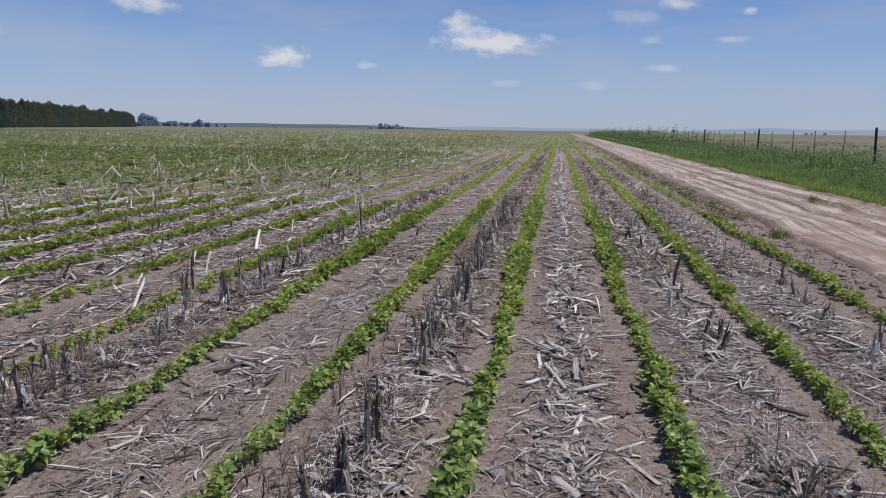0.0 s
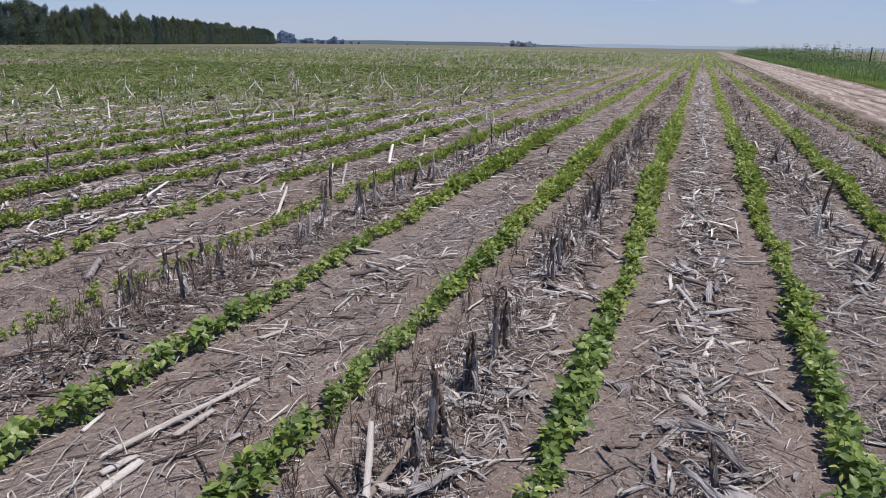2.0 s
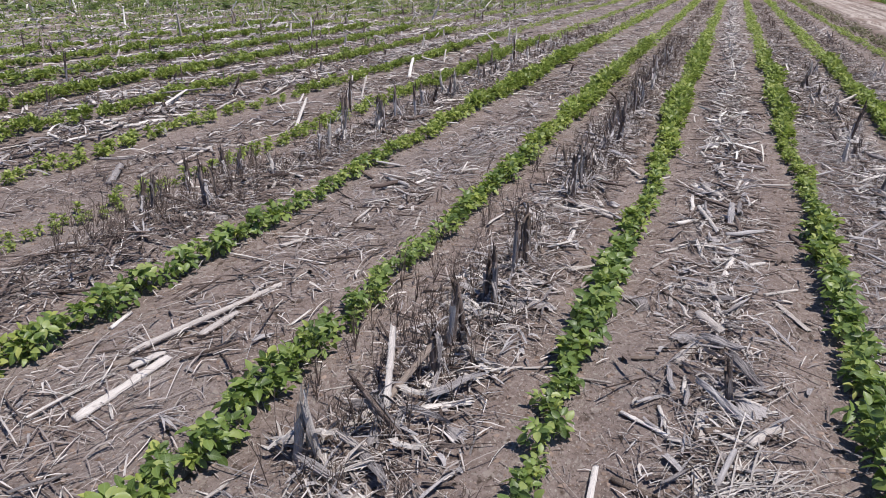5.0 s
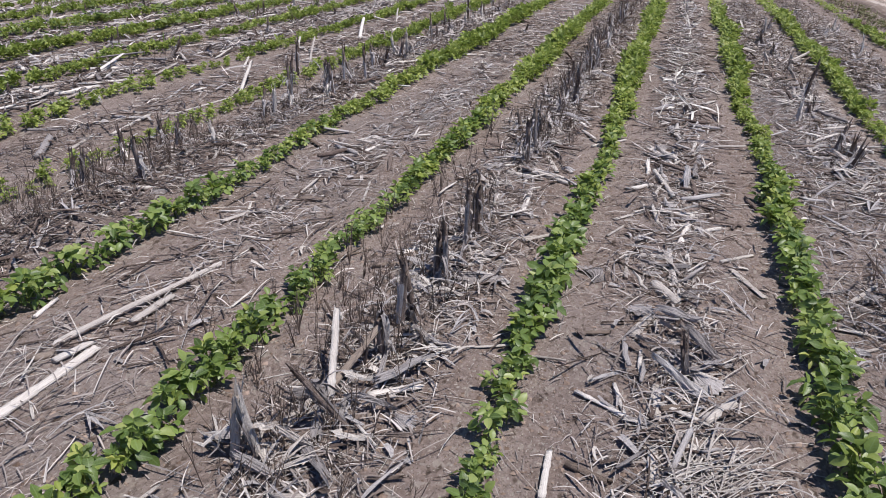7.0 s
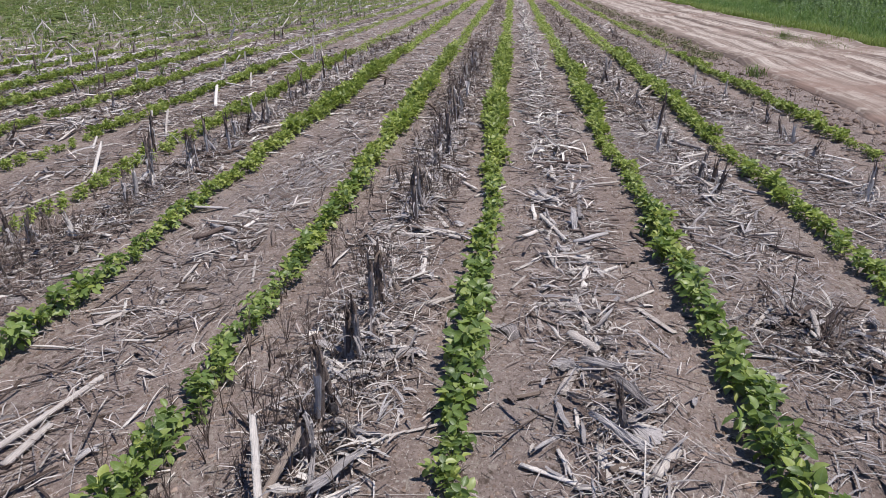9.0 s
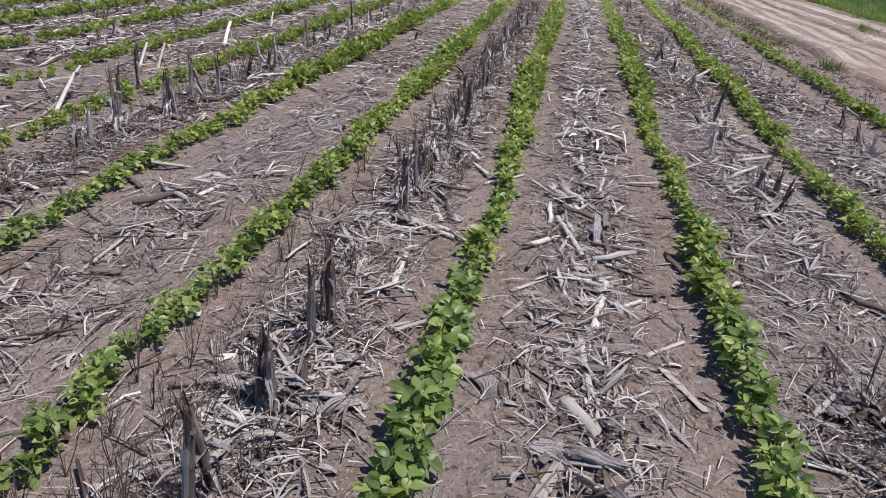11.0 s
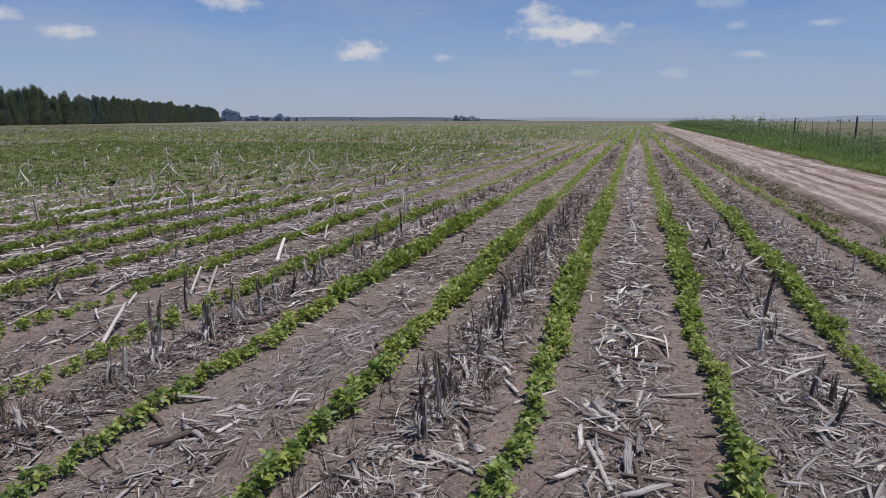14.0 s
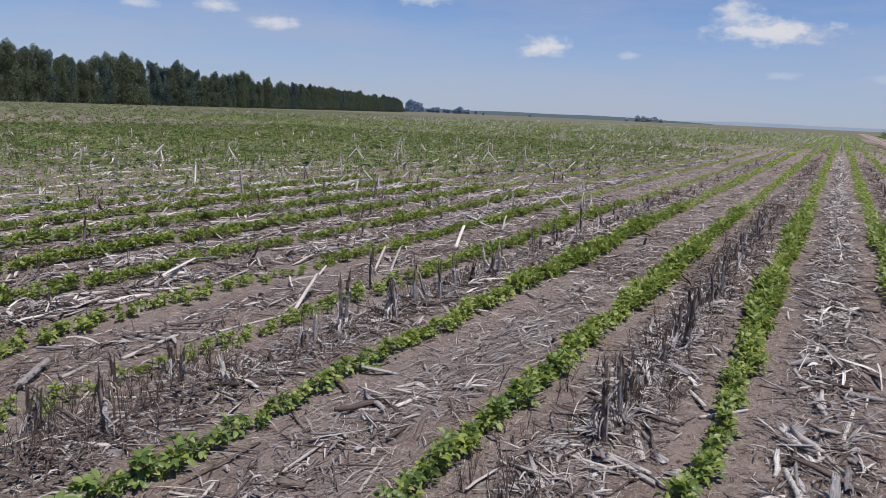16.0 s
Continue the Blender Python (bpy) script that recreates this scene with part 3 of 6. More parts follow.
def turn(rx, ry, rz, loc=(0, 0, 0)):
    return pose(*loc, rx, ry, rz)


def trifoliate(r, size, blade=leaflet, petiole=True, flat=False):
    """One soybean leaf: a petiole that carries three leaflets."""
    reach, lift = size * r.uniform(0.55, 1.2), size * r.uniform(0.35, 0.95)
    tip = np.array([0, reach, lift])
    bits = [tube([(0, 0, 0), tip * [1, 0.4, 0.65], tip], [0.0018, 0.0015, 0.0012], 3, False)] if petiole else []
    for rz, k in ((0, 1.1), (80, 1.0), (-80, 1.0)):
        g = blade(size * k, size * k * (r.uniform(0.54, 0.7) if flat else r.uniform(0.52, 0.72)), r.uniform(-0.1, 0.6), r.uniform(0.15, 0.85) if flat else r.uniform(0.2, 1.1))
        off = 0.26 * size if rz == 0 else 0.0
        bits.append(g.moved(turn(r.uniform(-44, 38) if flat else r.uniform(-32, 44), r.uniform(-42, 42), rz + r.uniform(-14, 14), (0, tip[1] + off, tip[2]))))
    return join(bits)


r_leaf = np.random.default_rng(11)
LEAF_GEO = [trifoliate(r_leaf, 0.036 * r_leaf.uniform(0.75, 1.25)) for k in range(12)]
BROAD_GEO = [trifoliate(r_leaf, 0.033 * r_leaf.uniform(0.75, 1.25), flat=True) for k in range(12)]
STEM_H = (0.04, 0.05, 0.06, 0.072)
STEM_GEO = [tube([(0, 0, -0.02), (0.004, 0.003, h * 0.5), (-0.003, 0.004, h)], [0.0032, 0.0026, 0.0016], 5) for h in STEM_H]
LEAF_ME = [as_mesh("leaf", g, LEAF, True) for g in LEAF_GEO]
BROAD_ME = [as_mesh("leaf", g, LEAF, True) for g in BROAD_GEO]
YELLOW_LIT_ME = [as_mesh("leaf", g, LEAF_YELLOW_LIT, True) for g in LEAF_GEO]
STEM_ME = [as_mesh("stem", g, STEM, True) for g in STEM_GEO]
PLANTS = []                            # (stem index, [(leaf index, pose)])
for k in range(14):
    s = k % 4
    leaves = []
    for n in range(12):
        h = STEM_H[s] * (0.25 + 0.85 * n / 11)
        leaves.append((int(r_leaf.integers(12)), pose(0, 0, h, r_leaf.uniform(-22, 10) + 4.2 * n, 0, n * 137 + r_leaf.uniform(-30, 30)) @ Matrix.Scale(0.7 + 0.45 * math.sin(math.pi * (0.15 + 0.6 * n / 11)), 4)))
    PLANTS.append((s, leaves))
SMALL_LEAF = [trifoliate(r_leaf, 0.034 * r_leaf.uniform(0.8, 1.25), small_leaflet, False) for k in range(12)]
SMALL_PLANT = [join([SMALL_LEAF[(i + j) % 12].moved(m @ pose(0, 0, 0.012 * j, 14 * j, 0, 61 * j)) for i, m in leaves for j in (0, 1)]) for s, leaves in PLANTS]
PLANT_GEO = [join([STEM_GEO[s]] + [LEAF_GEO[i].moved(m) for i, m in leaves]) for s, leaves in PLANTS]


def row_x(row):
    """The rows beside the track stand a little wider."""
    return row * ROW + {1: 0.04, 2: 0.04, 3: 0.19}.get(row, 0.0)


def row_shift(x, y):
    """The slow wander of a seed row."""
    return 0.05 * (smooth_noise(np.asarray(y) * 0.5, x * 7.0, 21) - 0.5) + 0.03 * (smooth_noise(np.asarray(y) * 1.9, x * 5.0, 22) - 0.5)


def vigour(x, y):
    return 0.66 + 0.5 * smooth_noise(np.asarray(y) * 0.9, np.asarray(x) * 3.1, 23)


near_rows = {-2: (0.9, 4.2), -1: (0.35, 4.6), 0: (0.5, 4.6), 1: (0.8, 4.6), 2: (2.2, 5.0)}
for row, (y0, y1) in near_rows.items():
    y = y0
    while y < y1:
        x = row_x(row) + float(row_shift(row, y)) + random.gauss(0, 0.02)
        stem, leaves = random.choice(PLANTS)
        size = float(vigour(row, y)) * random.uniform(0.85, 1.2)
        plant = new("soybean_plant")
        plant.matrix_basis = pose(x, y, float(ground_z(x, y)), random.uniform(-10, 10), random.uniform(-10, 10), random.uniform(0, 360)) @ Matrix.Scale(size, 4)
        tagged(plant, "young green soybean plant growing in a sown row", "soybean plant", "soybean plants in rows")
        part("stem", STEM_ME[stem], plant)
        # past 2.9 m about half the leaves carry the painted sunlit colour
        for n, (k, m) in enumerate(leaves):
            part("leaf", (YELLOW_LIT_ME if random.random() < (0.7 if row >= 2 else 0.55 if y > 2.9 else 0.4 if n < 2 else 0.12) else BROAD_ME if y < 2.9 else LEAF_ME)[k], plant, m)
        y += random.uniform(0.042, 0.09)


def row_places(row, y0, y1, gap):
    n = max(1, int((y1 - y0) / gap))
    y = np.linspace(y0, y1, n) + RNG.uniform(-gap / 2, gap / 2, n)
    x = row_x(row) + row_shift(row, y) + RNG.normal(0, 0.048 if row < -2 else 0.032, n)
    return x, y


def rows_of(shapes, spans, gap, keep, grow=1.0):
    xs_, ys_ = [], []
    for row, y0, y1 in spans:
        x, y = row_places(row, y0, y1, gap)
        k = RNG.random(len(x)) < keep(row)
        xs_.append(x[k]), ys_.append(y[k])
    x, y = np.concatenate(xs_), np.concatenate(ys_)
    n = len(x)
    rot = spin(RNG.uniform(0, 6.28, n), RNG.uniform(0, 0.2, n), RNG.uniform(0, 6.28, n))
    return scatter(shapes, np.stack([x, y, ground_z(x, y)], -1), rot, grow * np.where((x < -2.2) | (x > 2.5), 0.72, 1.0) * vigour(x / ROW, y) * RNG.uniform(0.85, 1.2, n))


def dense(row):
    return 0.88 if row == 3 else 1.0 if row >= -8 else 0.85


close, further = [], []
for row in range(-9, ROWS_RIGHT + 1):
    y0, y1 = near_rows.get(row, (0, 0))
    if y1:
        further += [(row, -3.5, y0 - 0.3)]
        close += [(row, y0 - 0.3, y0), (row, y1, 6.0)]
    elif row > -5:
        further += [(row, -3.5, 1.5)]
        close += [(row, 1.5, 6.0)]
    further += [(row, 6.0 if row > -5 else 1.0, 13.0)]
# below row 2 the yellow leaf paints in sunlight; rows 2 up are yellower
for shapes, sections, gap, tone, grow in ((PLANT_GEO, close, 0.045, LEAF_YELLOW_LIT, 0.95), (SMALL_PLANT, further, 0.052, LEAF_YELLOW_LIT, 1.15)):
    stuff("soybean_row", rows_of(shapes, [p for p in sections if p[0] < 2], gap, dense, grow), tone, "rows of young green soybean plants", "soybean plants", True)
    stuff("soybean_row", rows_of(shapes, [p for p in sections if p[0] >= 2], gap * 1.25, dense, grow * 0.92), LEAF_YELLOW_LIT, "rows of yellowish green soybean plants near the track", "soybean plants", True)


def simple_plant(seed, leaves, size):
    """A plant seen from afar: folded leaf blades round a stem."""
    r = np.random.default_rng(seed)
    bits = []
    for k in range(leaves):
        a, s = r.uniform(0, 6.28), size * r.uniform(0.7, 1.2)
        c, d = np.array([np.cos(a), np.sin(a), 0]), np.array([-np.sin(a), np.cos(a), 0])
        p = c * r.uniform(0.0, 0.09) + [0, 0, r.uniform(0.02, 0.12)]
        bits.append(Geo([p, p + c * s * 0.5 + d * s * 0.42 + [0, 0, r.uniform(-0.02, 0.02)], p + c * s + [0, 0, r.uniform(-0.03, 0.02)], p + c * s * 0.5 - d * s * 0.42 + [0, 0, r.uniform(-0.02, 0.02)]], [(0, 1, 2, 3)]))
    return join(bits)


MID_PLANT = [simple_plant(80 + k, 20, 0.055) for k in range(5)]
FAR_PLANT = [simple_plant(90 + k, 7, 0.15) for k in range(4)]
# sunlit look again put into the leaf colour of the far rows
stuff("soybean_row", rows_of(MID_PLANT, [(row, 13.0, 42.0) for row in range(-26, 4)] + [(row, 3.0, 13.0) for row in range(-16, -9)], 0.11, dense), LEAF_YELLOW_LIT, "rows of young green soybean plants further off", "soybean plants")
stuff("soybean_row", rows_of(MID_PLANT, [(row, -16.0, -3.5 if row > -10 else 1.0) for row in range(-16, 4)], 0.12, dense), LEAF, "rows of young green soybean plants behind the walk", "soybean plants")
stuff("soybean_row", rows_of(FAR_PLANT, [(row, 42.0, 230.0) for row in range(-60, 4)], 0.75, dense, 1.4), LEAF_YELLOW_LIT, "far rows of young green soybean plants", "soybean plants")


# ---------- maize stubble ----------
def bent(long, curl, twist, wide, n=7, seed=0, lift=0.02):
    """A curled husk strip lying along y."""
    r = np.random.default_rng(seed)
    t = np.linspace(0, 1, n)
    a = curl * (t - 0.5)
    p = np.stack([np.cumsum(np.sin(a)) / n * long, (np.cumsum(np.cos(a)) / n - 0.5) * long, lift * np.sin(t * np.pi) * r.uniform(0.2, 1.2) + r.normal(0, 0.0015, n)], -1)
    w = wide * np.clip(np.array([0.55, 0.9, 1, 1, 0.85, 0.6, 0.16])[:n], 0.05, 1)
    b = twist * (t - r.uniform(0, 1)) + r.uniform(-0.4, 0.4)
    side = np.stack([np.cos(b) * np.cos(a), -np.sin(a), np.sin(b)], -1)
    g = ribbon(p, w, side, seed + 5, 5, r.uniform(0.0, 0.6)) if n == 7 and wide > 0.009 else strip(p, w, side, r.uniform(0.1, 0.7))
    g.v[:, 2] += 0.004 - min(0, g.v[:, 2].min())
    return g


def stalk(long, thick, seed, sides=8, upright=False, ragged=0.012):
    """A maize stalk with swollen joints; upright along z, else lying along y."""
    r = np.random.default_rng(seed)
    cut = [0.0]
    nodes = []
    z = r.uniform(0.02, 0.06)
    while z < long - 0.02:
        nodes.append(z)
        z += r.uniform(0.075, 0.14)
    for k in nodes:
        cut += [k - 0.009, k, k + 0.009]
    cut = np.array(sorted(set([c for c in cut if 0 <= c < long] + [long * 0.5, long - 0.004, long])))
    rad = thick * (1 - 0.1 * cut / max(long, 0.3))
    for k in nodes:
        rad = rad * (1 + 0.22 * np.exp(-(((cut - k) / 0.006) ** 2)))
    sway = 0.004 * long * np.array([np.sin(cut * 9 + seed), np.cos(cut * 7 + seed)])
    p = np.stack([sway[0], sway[1], cut], -1) if upright else np.stack([sway[0], cut - long / 2, thick * 0.9 + sway[1] * 0.3], -1)
    g = tube(p, rad, sides, True, ragged)
    body = g.v[:len(p) * sides].reshape(len(p), sides, 3)
    body += (body - p[:, None]) * (r.uniform(-0.28, 0.16, (1, sides, 1)) + r.normal(0, 0.05, (len(p), sides, 1)))
    if upright:                        # weathered away unevenly towards the top
        body += (body - p[:, None]) * r.uniform(-0.45, 0.2, (1, sides, 1)) * (cut / long)[:, None, None] ** 2
    else:                              # trodden flat
        body[..., 2] *= r.uniform(0.55, 0.95)
    return g


def sheath(seed, tall, thick):
    """Dry leaf strips that peel off a standing stump."""
    r = np.random.default_rng(seed)
    bits = []
    for k in range(int(r.integers(5, 9))):
        a = r.uniform(0, 6.28)
        c = np.array([np.cos(a), np.sin(a), 0])
        z0 = r.uniform(0.02, tall * 0.8)
        long = r.uniform(0.07, 0.24)
        t = np.linspace(0, 1, 6)
        out = thick + long * r.uniform(0.15, 0.6) * t ** 1.2
        high = np.maximum(z0 + long * (r.uniform(0.1, 0.7) * t - r.uniform(0.5, 1.4) * t ** 2), 0.006 + 0.004 * k)
        p = c[None] * out[:, None] + np.stack([0 * t, 0 * t, high], -1)
        side = np.cross(c, [0, 0, 1.0])[None] + r.normal(0, 0.35, (6, 3))
        p = p + r.normal(0, 0.004, (6, 3)) * [1, 1, 0]
        bits.append(ribbon(p, np.array([0.8, 1, 1, 0.9, 0.7, 0.35]) * r.uniform(0.008, 0.024), side, seed * 31 + k, 5, r.uniform(-0.3, 0.9)))
    # a torn wrap that hugs the stalk
    n, m = 5, 7
    t, c = np.linspace(0, 1, n)[:, None], np.linspace(-1, 1, m)[None]
    a = r.uniform(0, 6.28) + c * r.uniform(0.6, 1.4)
    rad = thick * (1.06 + 0.1 * r.random((1, m)) + 0.8 * t ** 3 * r.random((1, m)))
    high = tall * (0.08 + r.uniform(0.45, 0.8) * t) + 0.02 * r.normal(size=(1, m)) * t
    v = np.stack([np.cos(a) * rad, np.sin(a) * rad, high + 0 * a], -1)
    i, j = np.meshgrid(np.arange(n - 1), np.arange(m - 1), indexing="ij")
    q = np.stack([i * m + j, i * m + j + 1, (i + 1) * m + j + 1, (i + 1) * m + j], -1).reshape(-1, 4)
    bits.append(Geo(v, q, None, np.stack([np.broadcast_to(c, (n, m)), np.broadcast_to(t * tall, (n, m))], -1)))
    return bits


def split_top(seed, tall, thick):
    """The torn fibres on top of a broken stump."""
    r = np.random.default_rng(seed)
    bits = []
    for k in range(4):
        a = r.uniform(0, 6.28)
        c = np.array([np.cos(a), np.sin(a), 0]) * thick * 0.9
        long = r.uniform(0.015, 0.075)
        p = np.array([c + [0, 0, tall - 0.03], c * 1.1 + [0, 0, tall], c * 1.5 + [0, 0, tall + long]])
        bits.append(strip(p, [0.013, 0.012, 0.003], np.repeat(np.cross(c, [0, 0, 1.0])[None], 3, 0), 0.3))
    return bits


STUMPS = {}
for tone, mat_stalk, mat_husk in (("dark", DARK, GREY), ("grey", BROWN, GREY), ("pale", PALE, PALE)):
    STUMPS[tone] = []
    for k in range(6):
        tall, thick = (0.17, 0.2, 0.22, 0.25, 0.15, 0.28)[k], (0.012, 0.0135, 0.0115, 0.013, 0.0145, 0.012)[k]
        g = stalk(tall + 0.04, thick, 100 + k, 9, True, 0.02).moved(pose(0, 0, -0.04))
        torn = split_top(120 + k, tall, thick)
        h = sheath(140 + k + (20 if tone == "pale" else 0), tall, thick)
        STUMPS[tone].append((tall, as_mesh("stalk", g, mat_stalk, True), [as_mesh("sheath", b, mat_husk) for b in h], join([g] + h + torn), [as_mesh("fibre", b, mat_stalk) for b in torn]))


STOOD = []


def stump(x, y, tall, tilt=0.0, way_=0.0, tone="dark"):
    """A standing stump; tilt in degrees towards the heading way_ (0: along the rows)."""
    if tone == "dark" and random.random() < 0.25:
        tone = "grey"
    h, me, husk, g, torn = min(STUMPS[tone], key=lambda s: abs(s[0] - tall) + random.uniform(0, 0.04))
    top = new("maize_stump")
    STOOD.append((x, y))
    axis = Vector((math.cos(radians(way_)), -math.sin(radians(way_)), 0))
    top.matrix_basis = Matrix.Translation((x, y, float(ground_z(x, y)))) @ Matrix.Rotation(radians(-tilt), 4, axis) @ pose(0, 0, 0, 0, 0, random.uniform(0, 360)) @ Matrix.Diagonal((1, 1, tall / h, 1))
    tagged(top, {"dark": "dark weathered", "grey": "brown weathered", "pale": "pale bleached"}[tone] + " broken maize stump with dry sheath leaves", "maize stump", "maize stumps in stubble rows")
    part("stalk", me, top)
    for me in husk:
        part("sheath", me, top, None, "torn dry leaf sheath")
    for me in torn:
        part("fibre", me, top)
    return top


# stumps that stand out: x, y, height, tilt, heading
for row in ((-0.42, 2.3, 0.25, 1, 0), (-0.41, 2.47, 0.25, 3, -90), (-0.4, 1.94, 0.24, 4, -118), (-0.45, 1.96, 0.17, 3, 60), (-0.43, 1.99, 0.2, 6, 200), (-0.42, 1.62, 0.26, 12, -118), (-0.46, 1.56, 0.21, 5, 52),
            (-0.41, 0.98, 0.23, 34, -114), (-0.44, 1.36, 0.15, 7, -111), (0.52, 1.59, 0.12, 12, -85), (1.36, 2.3, 0.12, 40, 70), (1.31, 2.42, 0.1, 55, 140), (1.49, 2.03, 0.12, 45, 100), (1.42, 2.24, 0.09, 62, 20), (-0.4, 3.61, 0.26, 3, -104), (-0.41, 3.92, 0.27, 5, -103), (-0.43, 4.1, 0.23, 8, -102), (-0.44, 4.29, 0.22, 5, -102)):
    stump(*row)
for row in ((1.48, 6.4, 0.3, 8, 99), (1.45, 6.25, 0.27, 7, 99), (1.42, 4.58, 0.2, 12, 103), (1.49, 4.48, 0.14, 6, 102), (1.44, 4.2, 0.16, 16, 107), (-0.44, 5.5, 0.21, 2, 0), (-0.39, 5.69, 0.26, 3, 40), (-0.39, 6.64, 0.25, 4, -97),
            (-0.36, 7.0, 0.27, 4, -96), (-0.42, 8.78, 0.27, 4, -95), (-0.4, 10.37, 0.32, 4, -94), (-2.65, 2.86, 0.15, 3, -142), (-2.45, 3.09, 0.17, 5, 53), (-2.64, 3.21, 0.14, 5, -138), (-2.28, 3.84, 0.21, 2, 60), (-2.55, 2.34, 0.15, 7, 32), (-2.5, 2.36, 0.15, 5, 60), (-2.25, 2.5, 0.25, 4, -143)):
    stump(*row)
for row in ((-2.32, 4.29, 0.33, 2, -125), (-2.4, 4.45, 0.3, 3, 62), (-2.84, 5.41, 0.29, 1, 57), (-2.23, 4.74, 0.26, 3, -122), (-2.16, 4.7, 0.26, 8, -121), (-2.24, 5.1, 0.3, 2, -120), (-2.13, 5.29, 0.28, 4, -118),
            (-2.25, 5.75, 0.22, 5, -117), (-2.27, 7.57, 0.28, 6, -111), (-2.52, 8.84, 0.18, 2, 71), (-2.29, 9.17, 0.33, 3, -107), (-2.47, 11.31, 0.23, 1, 75), (-6.04, 10.27, 0.32, 11, 57), (-5.82, 5.03, 0.3, 2, 36)):
    stump(*row)
for row in ((-0.65, 0.79, 0.2, 5, 56), (-0.58, 0.8, 0.2, 12, -122), (-2.2, 6.54, 0.24, 3, -113),
            (-3.1, 11.85, 0.42, 3, -107), (-2.98, 11.8, 0.25, 4, -10), (2.41, 9.1, 0.23, 4, -78), (2.45, 7.95, 0.22, 7, 104), (2.37, 4.21, 0.16, 3, 112), (2.49, 5.87, 0.13, 2, -72), (2.43, 11.2, 0.19, 4, 100)):
    stump(*row, "pale")
for k, (y_from, y_to, step) in {-0.43: (4.4, 13.0, 0.16), -2.29: (3.2, 13.0, 0.3), 1.43: (5.4, 12.0, 0.5), 2.43: (4.5, 12.0, 0.75), -4.1: (3.5, 12.0, 0.8), -5.0: (4.0, 12.0, 0.9)}.items():
    y = y_from
    while y < y_to:
        stump(k + random.gauss(0, 0.06), y, random.uniform(0.04, 0.19), abs(random.gauss(0, 24)), random.uniform(0, 360), "pale" if random.random() < 0.3 else "dark")
        y += step * random.uniform(0.5, 1.5)


def stubble_rows(shapes, spans, gap, low, high, clump=0.0, heading=None):
    px, py = [], []
    for row, y0, y1 in spans:
        n = int((y1 - y0) / gap)
        px.append(MAIZE + row * ROW * 1.0 + RNG.normal(0, 0.06, n)), py.append(RNG.uniform(y0, y1, n))
    x, y = np.concatenate(px), np.concatenate(py)
    k = RNG.random(len(x)) < 1 - clump + clump * 3.0 * np.clip(smooth_noise(x * 0.35, y * 0.3, 63) - 0.4, 0, 1)
    x, y = x[k], y[k]
    n = len(x)
    rot = spin(RNG.uniform(0, 6.28, n) if heading is None else RNG.normal(heading, 0.6, n), np.abs(RNG.normal(0, 0.22, n)), RNG.uniform(0, 6.28, n))
    return scatter(shapes, np.stack([x, y, ground_z(x, y)], -1), rot, RNG.uniform(low, high, n))


dark_geo, pale_geo = [s[3] for s in STUMPS["dark"]], [s[3] for s in STUMPS["pale"]]
slim = [join([tube([(0, 0, -0.03), (0, 0, h)], [0.016, 0.013], 4)] + [strip([(0.01, 0, h * 0.6), (0.05 * c, 0.04, h * 0.7), (0.1 * c, 0.06, h * 0.3)], [0.02, 0.03, 0.01], [(0, 1, 0.2)] * 3, 0.3) for c in (1, -1)]) for h in (0.16, 0.22, 0.28)]
stuff("maize_stubble", stubble_rows(dark_geo, [(0, 13, 30), (-2, 13, 30), (2, 12, 30), (3, 12, 25)] + [(r, 5, 26) for r in range(-9, -4)], 1.6, 0.5, 1.0), DARK, "dark broken maize stubble in rows", "maize stubble", True)
stuff("maize_stubble", stubble_rows(slim, [(r, 26, 75) for r in range(-26, 4)] + [(0, 26, 60)], 4.5, 0.5, 1.0), DARK, "far dark maize stubble in rows", "maize stubble")
stuff("maize_stubble", stubble_rows(slim, [(r, 9, 60) for r in range(-24, -3)], 5.0, 0.8, 1.4), PALE, "far pale maize stubble in rows", "maize stubble")
stuff("maize_stubble", stubble_rows(slim, [(r, 60, 200) for r in range(-60, 3)], 7.0, 1.0, 1.7), PALE, "pale maize stubble far across the field", "maize stubble")


# bleached leaf flags and leaning stalks that catch the sun further out
BLEACHED = material("bleached_leaf", [(0.2, (0.400, 0.362, 0.318)), (0.75, (0.700, 0.660, 0.605))], along=(9.0, 14.0), parts=(0.45, 0.15, 0.4), rough=0.65, bump=0.3, bump_size=0.002)
FLAGS = [join([strip([(0, 0, 0.0), (0.0, 0.05 * c, 0.11), (0.01, 0.13 * c, 0.17), (0.015, 0.2 * c, h)], [0.03, 0.042, 0.04, 0.02], [(0.7, 0.5, -0.4)] * 4, 0.35), tube([(0, 0, -0.03), (0.0, 0.02, 0.13)], [0.014, 0.012], 4)])
         for c, h in ((1.0, 0.16), (1.3, 0.1), (0.6, 0.26), (0.9, 0.2))]
FLAGS += [strip([(0, 0, 0.0), (0.01, 0.1 * c, 0.12), (0.02, 0.21 * c, 0.24)], [0.032, 0.042, 0.024], [(0.7, 0.5, -0.45)] * 3, 0.3) for c in (0.7, 1.0, 1.3)]
TEPEES = []
for lean in (0.09, 0.14, 0.2):         # stalks that snapped and lean against each other
    TEPEES.append(join([tube([(0, -lean, -0.02), (0.01, -lean * 0.4, 0.15), (0, 0.02, 0.29)], [0.013, 0.014, 0.012], 5), tube([(0.02, lean * 1.4, -0.01), (0.01, lean * 0.6, 0.14), (0.0, 0, 0.27)], [0.015, 0.013, 0.011], 5)]))
FLAGS += [tube([(0, 0, -0.02), (0, 0.1, 0.12), (0.01, 0.22, 0.22)], [0.016, 0.015, 0.013], 5)]
